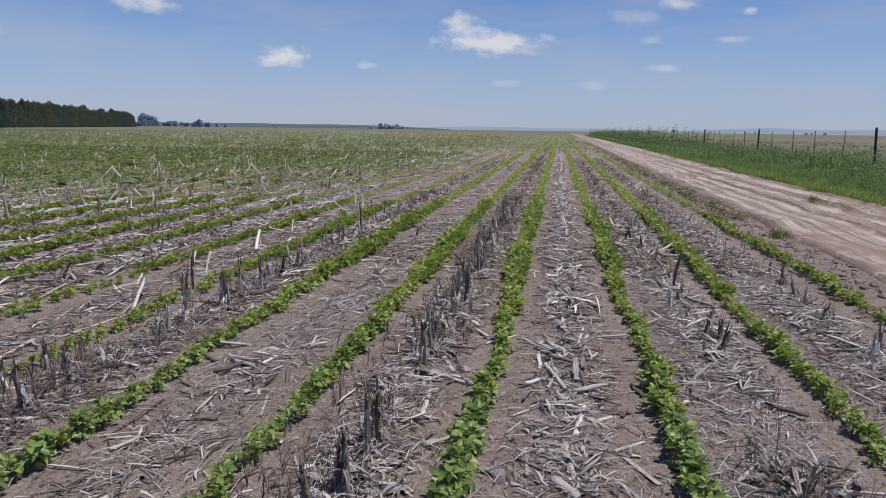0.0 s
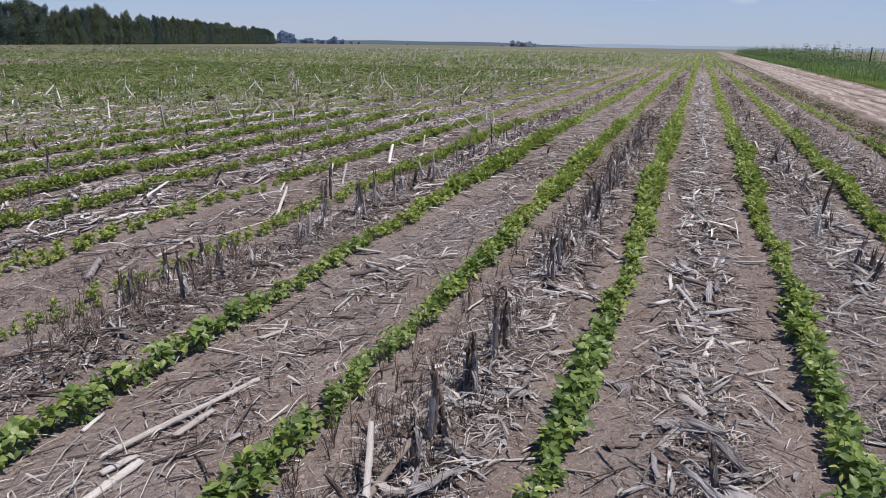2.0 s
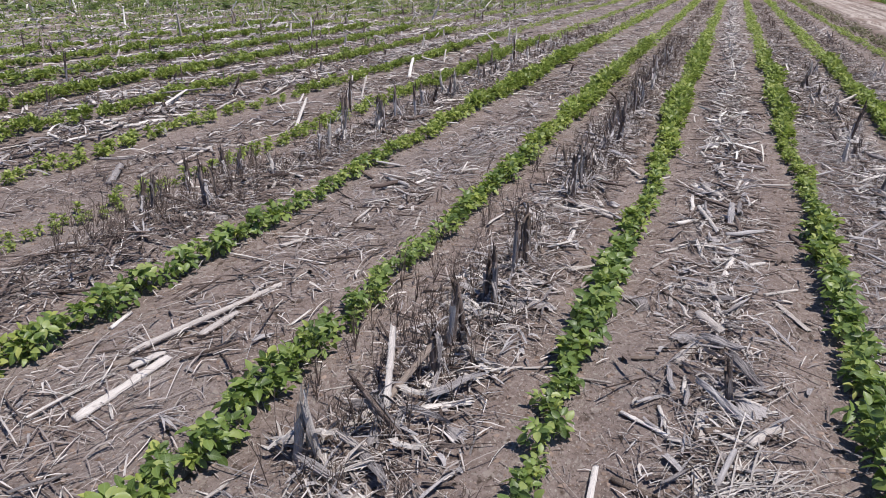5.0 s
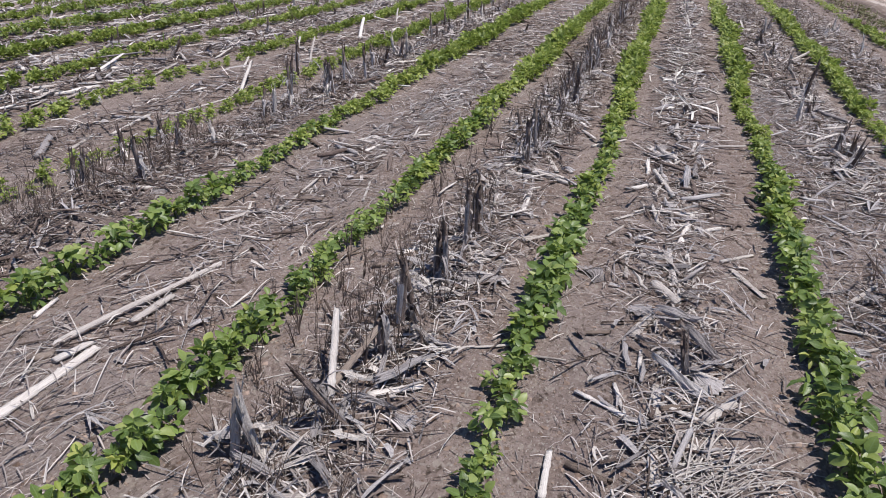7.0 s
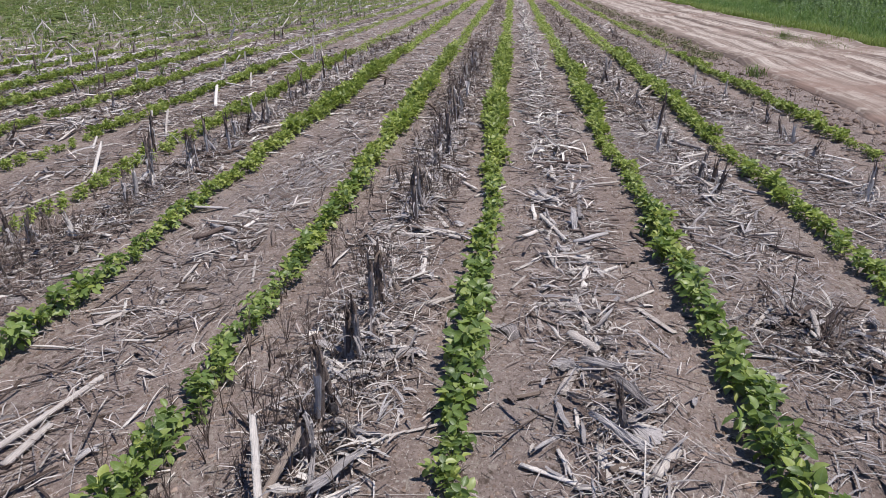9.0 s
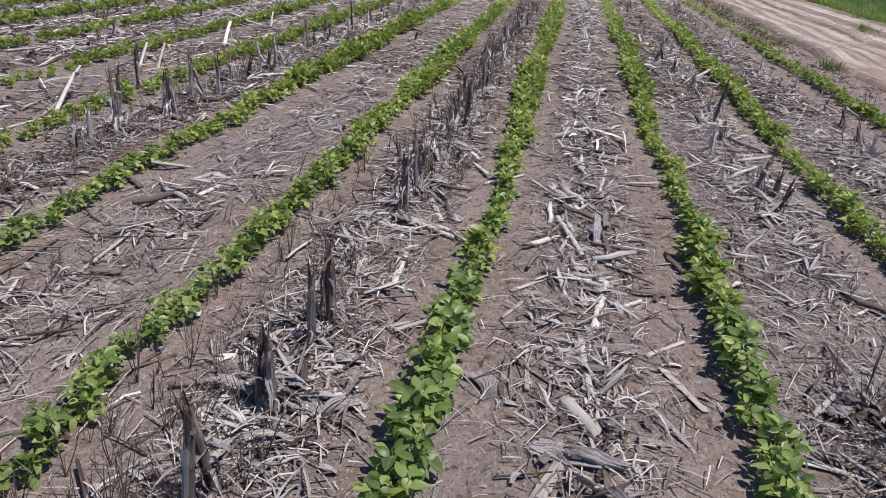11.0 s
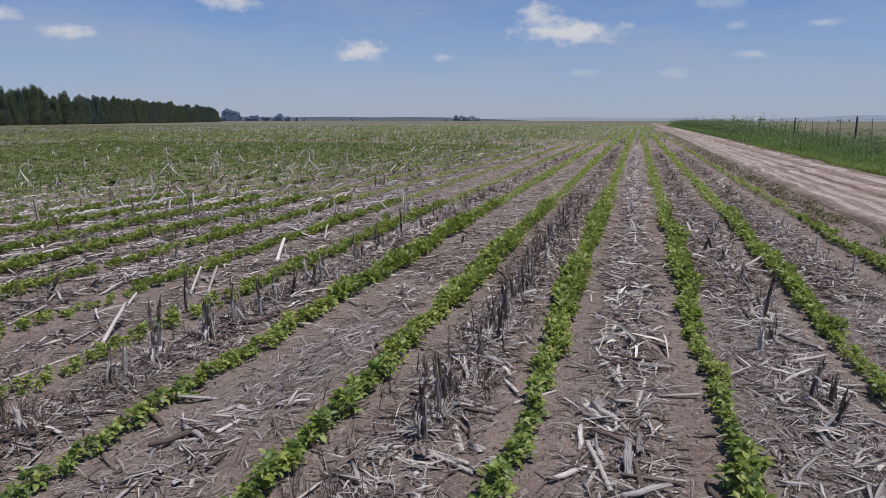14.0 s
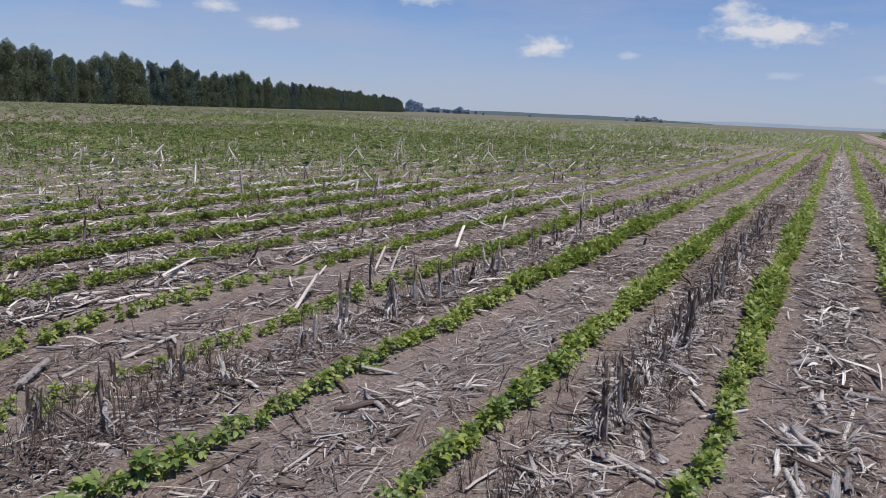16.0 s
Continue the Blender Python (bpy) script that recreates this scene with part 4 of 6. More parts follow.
stuff("maize_stubble", stubble_rows(FLAGS + TEPEES, [(r, 8, 34) for r in range(-18, -3)], 1.8, 0.55, 1.3, 0.9, -1.5), BLEACHED, "bleached bent maize leaves and stalks among the far rows", "maize stubble")
stuff("maize_stubble", stubble_rows(FLAGS, [(r, 30, 90) for r in range(-45, 0)], 2.8, 0.6, 1.3, 0.9, -1.5), BLEACHED, "bleached bent maize leaves far across the field", "maize stubble")
stuff("maize_stubble", stubble_rows(FLAGS, [(r, 80, 240) for r in range(-90, 4)], 4.5, 0.8, 1.8, 0.7, -1.5), BLEACHED, "bleached bent maize leaves in the distance", "maize stubble")
stuff("maize_stubble", stubble_rows(FLAGS, [(r, 9, 45) for r in (1, 1, 3)], 1.6, 0.4, 0.8), PALE, "bleached bent maize leaves between the rows", "maize stubble")


# ---------- fallen stalks ----------
def fallen(a, b, thick=0.012, tone=PALE, label="pale bleached fallen maize stalk lying on the soil", lift=0.0, lift_end=0.0, flat=1.0):
    (x0, y0), (x1, y1) = a, b
    long = math.hypot(x1 - x0, y1 - y0)
    g = stalk(long, thick, random.randrange(10 ** 6), 8)
    g.v[:, 2] *= flat
    ob = new("maize_stalk", as_mesh("maize_stalk", g, tone, True))
    z0, z1 = float(ground_z(x0, y0)) + lift, float(ground_z(x1, y1)) + lift_end
    base = Matrix.Translation(((x0 + x1) / 2, (y0 + y1) / 2, (z0 + z1) / 2 + 0.002))
    ob.matrix_basis = base @ pose(0, 0, 0, 0, 0, math.degrees(math.atan2(-(x1 - x0), y1 - y0))) @ pose(0, 0, 0, math.degrees(math.atan2(z1 - z0, long)))
    return tagged(ob, label, "maize stalk", "fallen maize stalks")


# round and split stalks between the rows
for a, b, w in (((0.49, 2.69), (0.54, 3.13), 0.016), ((0.27, 2.51), (0.43, 2.52), 0.012), ((0.32, 2.57), (0.43, 2.58), 0.010), ((0.44, 2.62), (0.47, 2.24), 0.012), ((0.66, 2.57), (0.81, 2.74), 0.009), ((0.39, 2.21), (0.49, 2.05), 0.020),
                ((0.48, 2.28), (0.57, 1.93), 0.006), ((0.29, 5.22), (0.47, 4.53), 0.013), ((0.28, 4.32), (0.43, 3.91), 0.014), ((0.33, 3.77), (0.45, 3.33), 0.015), ((0.54, 4.21), (0.59, 4.74), 0.010), ((-0.36, 3.49), (-0.12, 3.38), 0.014)):
    fallen(a, b, w)
for a, b, w in (((-1.39, 2.40), (-1.42, 2.92), 0.010), ((-1.55, 3.31), (-1.38, 3.37), 0.010), ((1.01, 2.41), (1.14, 2.50), 0.006), ((-1.58, 2.19), (-1.50, 2.36), 0.012), ((-0.33, 2.41), (-0.15, 2.58), 0.009), ((0.36, 6.17), (0.53, 6.76), 0.010),
                ((-1.46, 1.05), (-1.31, 1.76), 0.016), ((-1.33, 1.24), (-1.32, 1.46), 0.015), ((-1.34, 0.66), (-1.32, 1.06), 0.015), ((-1.38, 0.94), (-1.36, 1.09), 0.013), ((-0.40, 1.12), (-0.27, 1.23), 0.011), ((-0.59, 0.94), (-0.52, 1.22), 0.014)):
    fallen(a, b, w)
fallen((-0.53, 1.1), (-0.45, 1.36), 0.012, BROWN, "brown maize stalk leaning on a broken stump", 0.0, 0.12)
fallen((-0.49, 1.05), (-0.59, 1.33), 0.0125, PALE, "pale bleached maize stalk leaning among the stubble", 0.0, 0.2)
for a, b, w in (((-1.68, 1.17), (-1.72, 1.32), 0.009), ((0.57, 1.34), (0.66, 1.48), 0.015), ((0.30, 1.45), (0.36, 1.25), 0.007), ((0.19, 1.39), (0.39, 1.27), 0.010), ((0.17, 0.89), (0.16, 1.07), 0.012), ((0.92, 1.83), (1.19, 2.04), 0.006),
                ((0.26, 4.30), (0.43, 3.96), 0.012), ((-1.36, 3.41), (-1.34, 3.59), 0.013), ((-0.35, 3.50), (-0.16, 3.45), 0.012), ((-2.50, 2.94), (-2.28, 3.08), 0.012), ((-2.48, 3.40), (-2.31, 3.67), 0.011), ((-2.29, 2.32), (-2.12, 2.43), 0.012)):
    fallen(a, b, w)
for a, b, w in (((0.70, 2.53), (0.83, 2.34), 0.014), ((0.17, 2.95), (0.39, 3.20), 0.013), ((-0.27, 2.80), (-0.30, 3.25), 0.017), ((-0.68, 2.14), (-0.60, 2.27), 0.018), ((-0.37, 2.11), (-0.29, 2.25), 0.012), ((0.43, 1.48), (0.44, 1.30), 0.015),
                ((0.43, 1.17), (0.44, 1.03), 0.016), ((0.33, 1.77), (0.40, 1.96), 0.019), ((0.48, 1.80), (0.41, 1.62), 0.016), ((-0.32, 3.84), (-0.21, 3.56), 0.016), ((-0.52, 1.72), (-0.47, 2.02), 0.022), ((-0.6, 1.85), (-0.52, 2.05), 0.018)):
    fallen(a, b, w, PALE, "pale split maize stalk lying flat on the soil", 0.0, 0.0, 0.3)
for a, b, w in (((-0.74, 1.99), (-0.54, 2.06), 0.011), ((-1.36, 2.56), (-1.25, 2.59), 0.016), ((0.21, 1.04), (0.33, 1.00), 0.013), ((0.15, 1.72), (0.26, 1.77), 0.011), ((-1.45, 0.93), (-1.41, 0.97), 0.012), ((0.22, 2.42), (0.37, 2.29), 0.007),
                ((-1.00, 1.95), (-0.81, 2.15), 0.006), ((-0.98, 1.75), (-0.86, 2.16), 0.005), ((-1.25, 2.04), (-1.13, 2.47), 0.005), ((-1.68, 2.38), (-1.66, 2.80), 0.006), ((-1.37, 2.93), (-1.18, 3.02), 0.006), ((-1.67, 2.29), (-1.71, 2.65), 0.006)):
    fallen(a, b, w, BROWN, "brown weathered maize stalk lying on the soil")
# a heap of rotting stalk ends and husks
for a, b, w, e in (((1.20, 2.42), (1.38, 2.36), 0.014, 0.03), ((1.28, 2.52), (1.34, 2.28), 0.012, 0.05), ((1.36, 2.18), (1.56, 2.24), 0.013, 0.04), ((1.44, 1.96), (1.6, 2.02), 0.015, 0.03), ((1.48, 2.12), (1.42, 1.9), 0.013, 0.05), ((1.24, 2.36), (1.4, 2.46), 0.013, 0.06)):
    fallen(a, b, w, DARK, "dark rotting maize stalk in a heap", 0.0, e)
for a, b, w, e in (((1.33, 2.12), (1.36, 2.36), 0.013, 0.07), ((1.38, 1.98), (1.32, 2.26), 0.009, 0.03), ((1.46, 2.26), (1.52, 2.06), 0.012, 0.04), ((1.42, 1.94), (1.5, 1.92), 0.014, 0.03), ((1.5, 2.36), (1.72, 2.28), 0.010, 0.05), ((1.03, 2.16), (1.3, 2.06), 0.008, 0.0)):
    fallen(a, b, w, PALE, "pale bleached maize stalk in a heap of residue", 0.0, e)
# stalks in the outer rows, some propped up
for a, b, w, e in (((-3.1, 5.86), (-3.24, 6.25), 0.012, 0.15), ((-2.97, 5.91), (-3.1, 6.3), 0.012, 0.15), ((-3.06, 7.33), (-3.22, 7.85), 0.019, 0.17), ((-3.14, 8.73), (-3.25, 9.1), 0.013, 0.14), ((-3.66, 11.28), (-3.6, 11.75), 0.012, 0.2), ((-3.23, 11.56), (-3.55, 11.8), 0.012, 0.2),
                   ((-4.95, 10.65), (-3.21, 8.66), 0.016, 0.03), ((-4.61, 11.02), (-4.06, 10.66), 0.012, 0.0), ((-3.73, 9.93), (-3.06, 10.38), 0.012, 0.0), ((-5.08, 6.49), (-4.79, 7.17), 0.012, 0.0), ((-4.50, 6.13), (-4.05, 6.75), 0.014, 0.0), ((-2.88, 4.5), (-3.05, 5.0), 0.013, 0.15)):
    fallen(a, b, w, PALE, "pale bleached maize stalk among the outer rows", 0.0, e)
for a, b, w, e in (((-4.16, 3.49), (-3.91, 3.93), 0.014, 0.0), ((-3.81, 3.59), (-3.85, 3.97), 0.013, 0.02), ((-2.98, 2.80), (-3.06, 3.10), 0.014, 0.0), ((-3.00, 3.18), (-3.03, 3.60), 0.016, 0.0), ((-2.94, 3.77), (-2.86, 4.48), 0.012, 0.0), ((-3.39, 5.42), (-3.5, 5.7), 0.013, 0.04),
                   ((-4.16, 4.34), (-4.3, 4.95), 0.014, 0.1), ((-4.12, 4.28), (-4.3, 4.85), 0.012, 0.05), ((-3.82, 4.69), (-3.9, 5.15), 0.013, 0.03), ((-5.54, 6.16), (-5.58, 6.79), 0.011, 0.0)):
    fallen(a, b, w, PALE, "pale bleached maize stalk among the outer rows", 0.0, e)
for a, b, w, e in (((-5.10, 5.23), (-3.95, 4.66), 0.015, 0.0), ((-4.43, 5.30), (-3.97, 5.1), 0.014, 0.06), ((-4.63, 4.97), (-3.93, 4.60), 0.012, 0.02), ((-4.21, 3.24), (-3.85, 3.24), 0.018, 0.0), ((-3.00, 2.58), (-3.17, 2.86), 0.021, 0.02), ((-4.9, 4.75), (-4.2, 5.1), 0.012, 0.1),
                   ((-6.7, 5.6), (-6.1, 5.4), 0.012, 0.1), ((-6.6, 11.3), (-6.8, 11.6), 0.014, 0.25)):
    fallen(a, b, w, GREY, "grey weathered maize stalk lying across a heap", 0.0, e)


def littered(x, y):
    """How thickly residue lies: heavy along the stubble rows, thin along the seed rows."""
    c = np.cos((x - MAIZE) / ROW * 2 * np.pi)
    d = np.clip(0.34 + 0.56 * c, 0.06, 1) * (0.45 + 0.9 * smooth_noise(x * 1.1, y * 0.9, 31))
    bare = (x > -1.82) & (x < -0.91)
    thin = (x > 0) & (x < 0.91)
    return np.where(bare, d * 0.42 + 0.05, np.where(thin, d * 0.72 + 0.03, np.where((x > -3.5) & (x < -2.85), d * 0.4, np.where((x > 0.95) & (x < 1.8) & (y < 3.6), d * np.where(np.hypot(x - 1.42, y - 2.2) < 0.28, 1.0, 0.4), d)))) * (x < 2.95)


def litter_places(n, x0, x1, y0, y1, power=1.0, heap=1.0):
    x, y = RNG.uniform(x0, x1, n * 6), y0 + (y1 - y0) * RNG.random(n * 6) ** power
    k = RNG.random(n * 6) < littered(x, y) ** heap
    return x[k][:n], y[k][:n]


for k in range(130):
    while True:
        x, y = random.uniform(-3.6, 2.7), 0.4 + 7.5 * random.random() ** 1.3
        if random.random() < float(littered(np.array(x), np.array(y))):
            break
    a, long = random.gauss(0, 0.75) + (math.pi / 2 if random.random() < 0.3 else 0), random.uniform(0.09, 0.34)
    dx, dy = math.sin(a) * long / 2, math.cos(a) * long / 2
    grey = random.random() < 0.45
    fallen((x - dx, y - dy), (x + dx, y + dy), random.uniform(0.004, 0.010), GREY if grey else PALE, "grey weathered piece of maize stalk on the soil" if grey else "pale bleached piece of maize stalk on the soil", 0.0, random.choice((0, 0, 0, 0.03)))

FAR_HUSKS = [bent(0.17 + 0.03 * k, (0.05, -0.15, 0.3)[k % 3], (k % 4) * 0.6 - 0.9, 0.008 + 0.006 * (k % 4), 4, 260 + k, 0.02) for k in range(7)]
HUSKS = [bent(0.17 + 0.015 * k, (0.03, -0.06, 0.08, -0.14, 0.25)[k % 5], (k % 4) * 0.6 - 0.9, 0.005 + 0.005 * (k % 4), 7, 200 + k, 0.014) for k in range(14)]
SHREDS = [bent(0.1, 0.12 * (k % 4) - 0.18, 0.5 * (k % 3) - 0.5, 0.0024 + 0.001 * (k % 4), 3, 230 + k, 0.007) for k in range(12)]


def lay(shapes, x, y, low, high, tip=0.12, lift=0.0, slim=1.0):
    n = len(x)
    rot = spin(RNG.normal(0, 1.0, n) + np.where(RNG.random(n) < 0.3, 1.57, 0), np.abs(RNG.normal(0, tip, n)), RNG.uniform(0, 6.28, n))
    z = ground_z(x, y) + 0.002 + lift * RNG.random(n)
    return scatter(shapes, np.stack([x, y, z], -1), rot, RNG.uniform(low, high, n)[:, None] * [slim, 1.0, slim])


x, y = litter_places(480, -3.8, 2.9, -0.5, 9.0, 1.25, 2.2)
stuff("husk_litter", lay(HUSKS, x, y, 0.35, 1.0, 0.2, 0.02), GREY, "grey curled maize husks and leaves littering the soil", "crop residue")
x, y = litter_places(260, -3.8, 2.9, -0.5, 9.0, 1.25, 2.2)
stuff("husk_litter", lay(HUSKS, x, y, 0.3, 0.9, 0.2, 0.02), PALE, "pale dry maize husks littering the soil", "crop residue")
x, y = litter_places(27000, -3.6, 2.9, -0.2, 8.5, 1.3)
stuff("straw_litter", lay(SHREDS, x, y, 0.4, 1.5, 0.16, 0.012), STRAW, "fine shredded straw scattered over the soil", "crop residue")
x, y = RNG.uniform(-3.6, 4.0, 24000), 0.2 + 14 * RNG.random(24000) ** 1.3
stuff("straw_litter", lay(SHREDS, x, y, 0.2, 0.8, 0.1), STRAW, "thin straw bits scattered over bare soil", "crop residue")
SPLINTERS = [tube([(0, -0.09, 0.004), (0.004 * (k % 3 - 1), 0, 0.006), (0, 0.09, 0.004)], [w, w * 1.1, w * 0.7], 4, False) for k, w in enumerate((0.0016, 0.0022, 0.003, 0.0038, 0.0048, 0.0026))]
x, y = litter_places(1300, -3.6, 2.9, 0.0, 9.0, 1.3, 1.5)
stuff("straw_litter", lay(SPLINTERS, x, y, 0.2, 1.2, 0.14, 0.02), PALE, "pale straight stalk splinters on the soil", "crop residue", True)
CHIPS = [Geo(g.v * [1.0, 0.3, 0.6], g.q, g.t, g.g) for g in FAR_HUSKS]
for amount, tone, words in ((1600, GREY, "small grey husk flakes on the soil"), (900, PALE, "small pale husk flakes on the soil"), (1500, DARK, "small dark rotting flakes on the soil")):
    x, y = litter_places(amount, -3.6, 2.9, 0.0, 8.0, 1.3, 1.6)
    stuff("husk_flakes", lay(CHIPS, x, y, 0.4, 1.2, 0.3, 0.01), tone, words, "crop residue")
x, y = litter_places(1700, -3.6, 2.9, 0.0, 9.0, 1.3)
stuff("straw_litter", lay(SPLINTERS, x, y, 0.4, 1.3, 0.14, 0.02), DARK, "dark rotting stalk splinters on the soil", "crop residue", True)
x, y = RNG.uniform(-3.6, 0.85, 5200), 2.2 + 13 * RNG.random(5200) ** 1.1
k = np.abs((x + 0.2) % ROW - 0.2) > 0.13
stuff("straw_litter", lay(SHREDS, x[k], y[k], 0.5, 1.7, 0.12, 0.01), DARK, "dark straw bits over the bare strips", "crop residue")
# dark shreds in the heap beside the seed row
x, y = RNG.normal(1.4, 0.12, 420), RNG.normal(2.22, 0.16, 420)
stuff("straw_litter", lay(SHREDS, x, y, 0.5, 1.5, 0.4, 0.05), DARK, "dark rotting shreds heaped on the soil", "crop residue")
# residue heaped round the stumps
heap = RNG.integers(len(STOOD), size=3100)
at = np.array(STOOD)[heap]
x, y = at[:, 0] + RNG.normal(0, 0.13, 3100), at[:, 1] + RNG.normal(0, 0.15, 3100)
stuff("husk_litter", lay(HUSKS, x[:1700], y[:1700], 0.2, 0.65, 0.4, 0.05), GREY, "grey husks heaped round the stumps", "crop residue")
stuff("husk_litter", lay(HUSKS, x[1700:2350], y[1700:2350], 0.2, 0.65, 0.4, 0.05), PALE, "pale husks heaped round the stumps", "crop residue")
stuff("husk_litter", lay(HUSKS, x[2350:], y[2350:], 0.25, 0.7, 0.4, 0.05), DARK, "dark rotting husks heaped round the stumps", "crop residue")
x, y = litter_places(5000, -14, 2.9, -16.0, 0.3)
stuff("husk_litter", lay(FAR_HUSKS, x, y, 0.5, 1.2, 0.2, 0.02), GREY, "grey maize residue behind the path", "crop residue")
x, y = litter_places(13000, -7, 2.9, 7.0, 34.0, 1.5)
stuff("straw_litter", lay(SHREDS, x, y, 1.6, 3.4, 0.12, 0.02), DARK, "dark residue between the rows further off", "crop residue")
x, y = litter_places(8000, -7, 2.9, 7.5, 32.0, 1.5)
stuff("straw_litter", lay(SHREDS, x, y, 1.6, 3.4, 0.12, 0.02), STRAW, "brown straw between the rows further off", "crop residue")
x, y = litter_places(4000, -4.5, 2.9, 6.0, 22.0, 1.3)
stuff("straw_litter", lay(SHREDS, x, y, 1.3, 2.8, 0.16, 0.02), PALE, "pale straw between the rows further off", "crop residue")
x, y = MAIZE + ROW * RNG.choice((0, 2, 3), 6000) + RNG.normal(0, 0.2, 6000), 7.0 + 32 * RNG.random(6000) ** 1.2
stuff("straw_litter", lay(SHREDS, x, y, 1.4, 3.2, 0.45, 0.05), BROWN, "brown broken residue along the stubble rows", "crop residue")
y = 2.5 + 60 * RNG.random(4600) ** 1.6
x = 2.85 + (road_left(y) + 0.15 - 2.85) * RNG.random(4600)
stuff("straw_litter", lay(SHREDS, x, y, 0.6, 2.2, 0.1), DARK, "dark straw bits on bare soil beside the track", "crop residue")
x, y = litter_places(5200, -14, 2.9, 8.0, 34.0, 1.3)
stuff("husk_litter", lay(FAR_HUSKS, x, y, 0.5, 1.5, 0.2, 0.02), GREY, "grey maize residue between the far rows", "crop residue")
x, y = litter_places(2600, -14, 2.9, 7.0, 34.0, 1.3, 2.0)
stuff("husk_litter", lay(FAR_HUSKS, x, y, 0.4, 1.4, 0.2, 0.02), PALE, "pale maize residue between the far rows", "crop residue")
x, y = litter_places(1300, -10, -3.2, 2.5, 13.0, 1.0, 2.0)
stuff("husk_litter", lay(FAR_HUSKS, x, y, 0.5, 1.4, 0.2, 0.02), PALE, "pale maize residue between the rows", "crop residue")
x, y = litter_places(1800, -10, -3.2, 2.5, 13.0, 1.0, 2.0)
stuff("husk_litter", lay(FAR_HUSKS, x, y, 0.5, 1.4, 0.2, 0.02), GREY, "grey maize residue between the rows", "crop residue")

x, y = litter_places(8500, -6.5, -1.9, 0.8, 9.0, 1.2)
stuff("straw_litter", lay(SHREDS, x, y, 0.8, 2.2, 0.2, 0.03), DARK, "dark rotting residue between the outer rows", "crop residue")
x, y = litter_places(800, -6.5, -1.9, 1.0, 9.0, 1.1, 1.5)
stuff("husk_litter", lay(FAR_HUSKS, x, y, 0.4, 1.1, 0.3, 0.03), DARK, "dark rotting husks between the outer rows", "crop residue")
LOGS = [tube([(0, -0.25, 0.012), (0.01 * (k % 3 - 1), 0, 0.014), (0, 0.25, 0.012)], [0.013, 0.012, 0.011], 5) for k in range(6)]
# split stalk pieces and torn husk bunches
def split_piece(seed):
    """A flattened, split piece of stalk with ragged ends."""
    r = np.random.default_rng(seed)
    long, wide = r.uniform(0.06, 0.2), r.uniform(0.006, 0.014)
    t = np.linspace(-0.5, 0.5, 4)
    g = tube(np.stack([r.normal(0, 0.003, 4), t * long, np.full(4, wide * 0.4) + 0.004 * r.random(4)], -1), wide * np.array([0.8, 1.0, 1.05, 0.7]), 6, True, 0.02)
    g.v[:, 2] *= r.uniform(0.35, 0.8)
    return g


def bunch(seed):
    """Torn husk strips that spread from one end."""
    r = np.random.default_rng(seed)
    bits = []
    for k in range(int(r.integers(4, 8))):
        g = bent(r.uniform(0.1, 0.2), r.normal(0, 0.16), r.uniform(-1, 1), r.uniform(0.005, 0.014), 7, seed * 10 + k, 0.014)
        g.v[:, 1] -= g.v[:, 1].min()
        bits.append(g.moved(pose(0, 0, 0.003 * k, r.uniform(-2, 22), r.uniform(-20, 20), r.normal(0, 22))))
    return join(bits)


SPLITS, BUNCHES = [split_piece(700 + k) for k in range(12)], [bunch(720 + k) for k in range(10)]
for amount, heap_, tone, words in ((300, 1.8, PALE, "pale split pieces of maize stalk on the soil"), (240, 1.6, GREY, "grey split pieces of maize stalk on the soil"), (260, 1.3, DARK, "dark rotting pieces of maize stalk on the soil")):
    x, y = litter_places(amount, -4.5, 2.9, 0.3, 10.0, 1.3, heap_)
    stuff("stalk_litter", lay(SPLITS, x, y, 0.45, 1.5, 0.2, 0.025, 0.65), tone, words, "crop residue", True)
for amount, tone, words in ((110, PALE, "pale torn husks spread in bunches"), (120, GREY, "grey torn husks spread in bunches")):
    x, y = litter_places(amount, -4.0, 2.9, 0.3, 9.0, 1.3, 2.6)
    stuff("husk_litter", lay(BUNCHES, x, y, 0.6, 1.2, 0.15, 0.01), tone, words, "crop residue")
pick = np.array(STOOD)[RNG.integers(len(STOOD), size=110)] + RNG.normal(0, 0.08, (110, 2))
stuff("husk_litter", lay(BUNCHES, pick[:70, 0], pick[:70, 1], 0.5, 1.0, 0.12, 0.02), GREY, "grey torn husks lying round the stumps", "crop residue")
stuff("husk_litter", lay(BUNCHES, pick[70:, 0], pick[70:, 1], 0.5, 1.0, 0.12, 0.02), PALE, "pale torn husks lying round the stumps", "crop residue")
for amount, tone, words in ((1500, PALE, "pale pieces of stalk strewn between the rows"), (800, GREY, "grey pieces of stalk strewn between the rows"), (1500, DARK, "dark pieces of stalk strewn between the rows")):
    x, y = litter_places(amount, -4.5, 2.8, 3.0, 17.0, 1.2, 1.2)
    stuff("stalk_litter", lay(SPLITS, x, y, 0.6, 2.0, 0.2, 0.02, 0.6), tone, words, "crop residue", True)
x, y = RNG.uniform(0.98, 2.66, 19000), 1.3 + 14 * RNG.random(19000) ** 1.2
k = (np.abs(x - 1.82) > 0.12) & (RNG.random(19000) < np.clip(0.3 + 0.55 * smooth_noise(x * 2.2, y * 1.6, 65) - 0.2 + 0.14 * (y - 1.5), 0.12, 1.0))
stuff("straw_litter", lay(SHREDS, x[k], y[k], 0.5, 1.7, 0.12, 0.01), GREY, "grey straw matted over the soil between the rows", "crop residue")
x, y = RNG.uniform(-0.85, 2.8, 15000), 1.5 + 15 * RNG.random(15000) ** 1.1
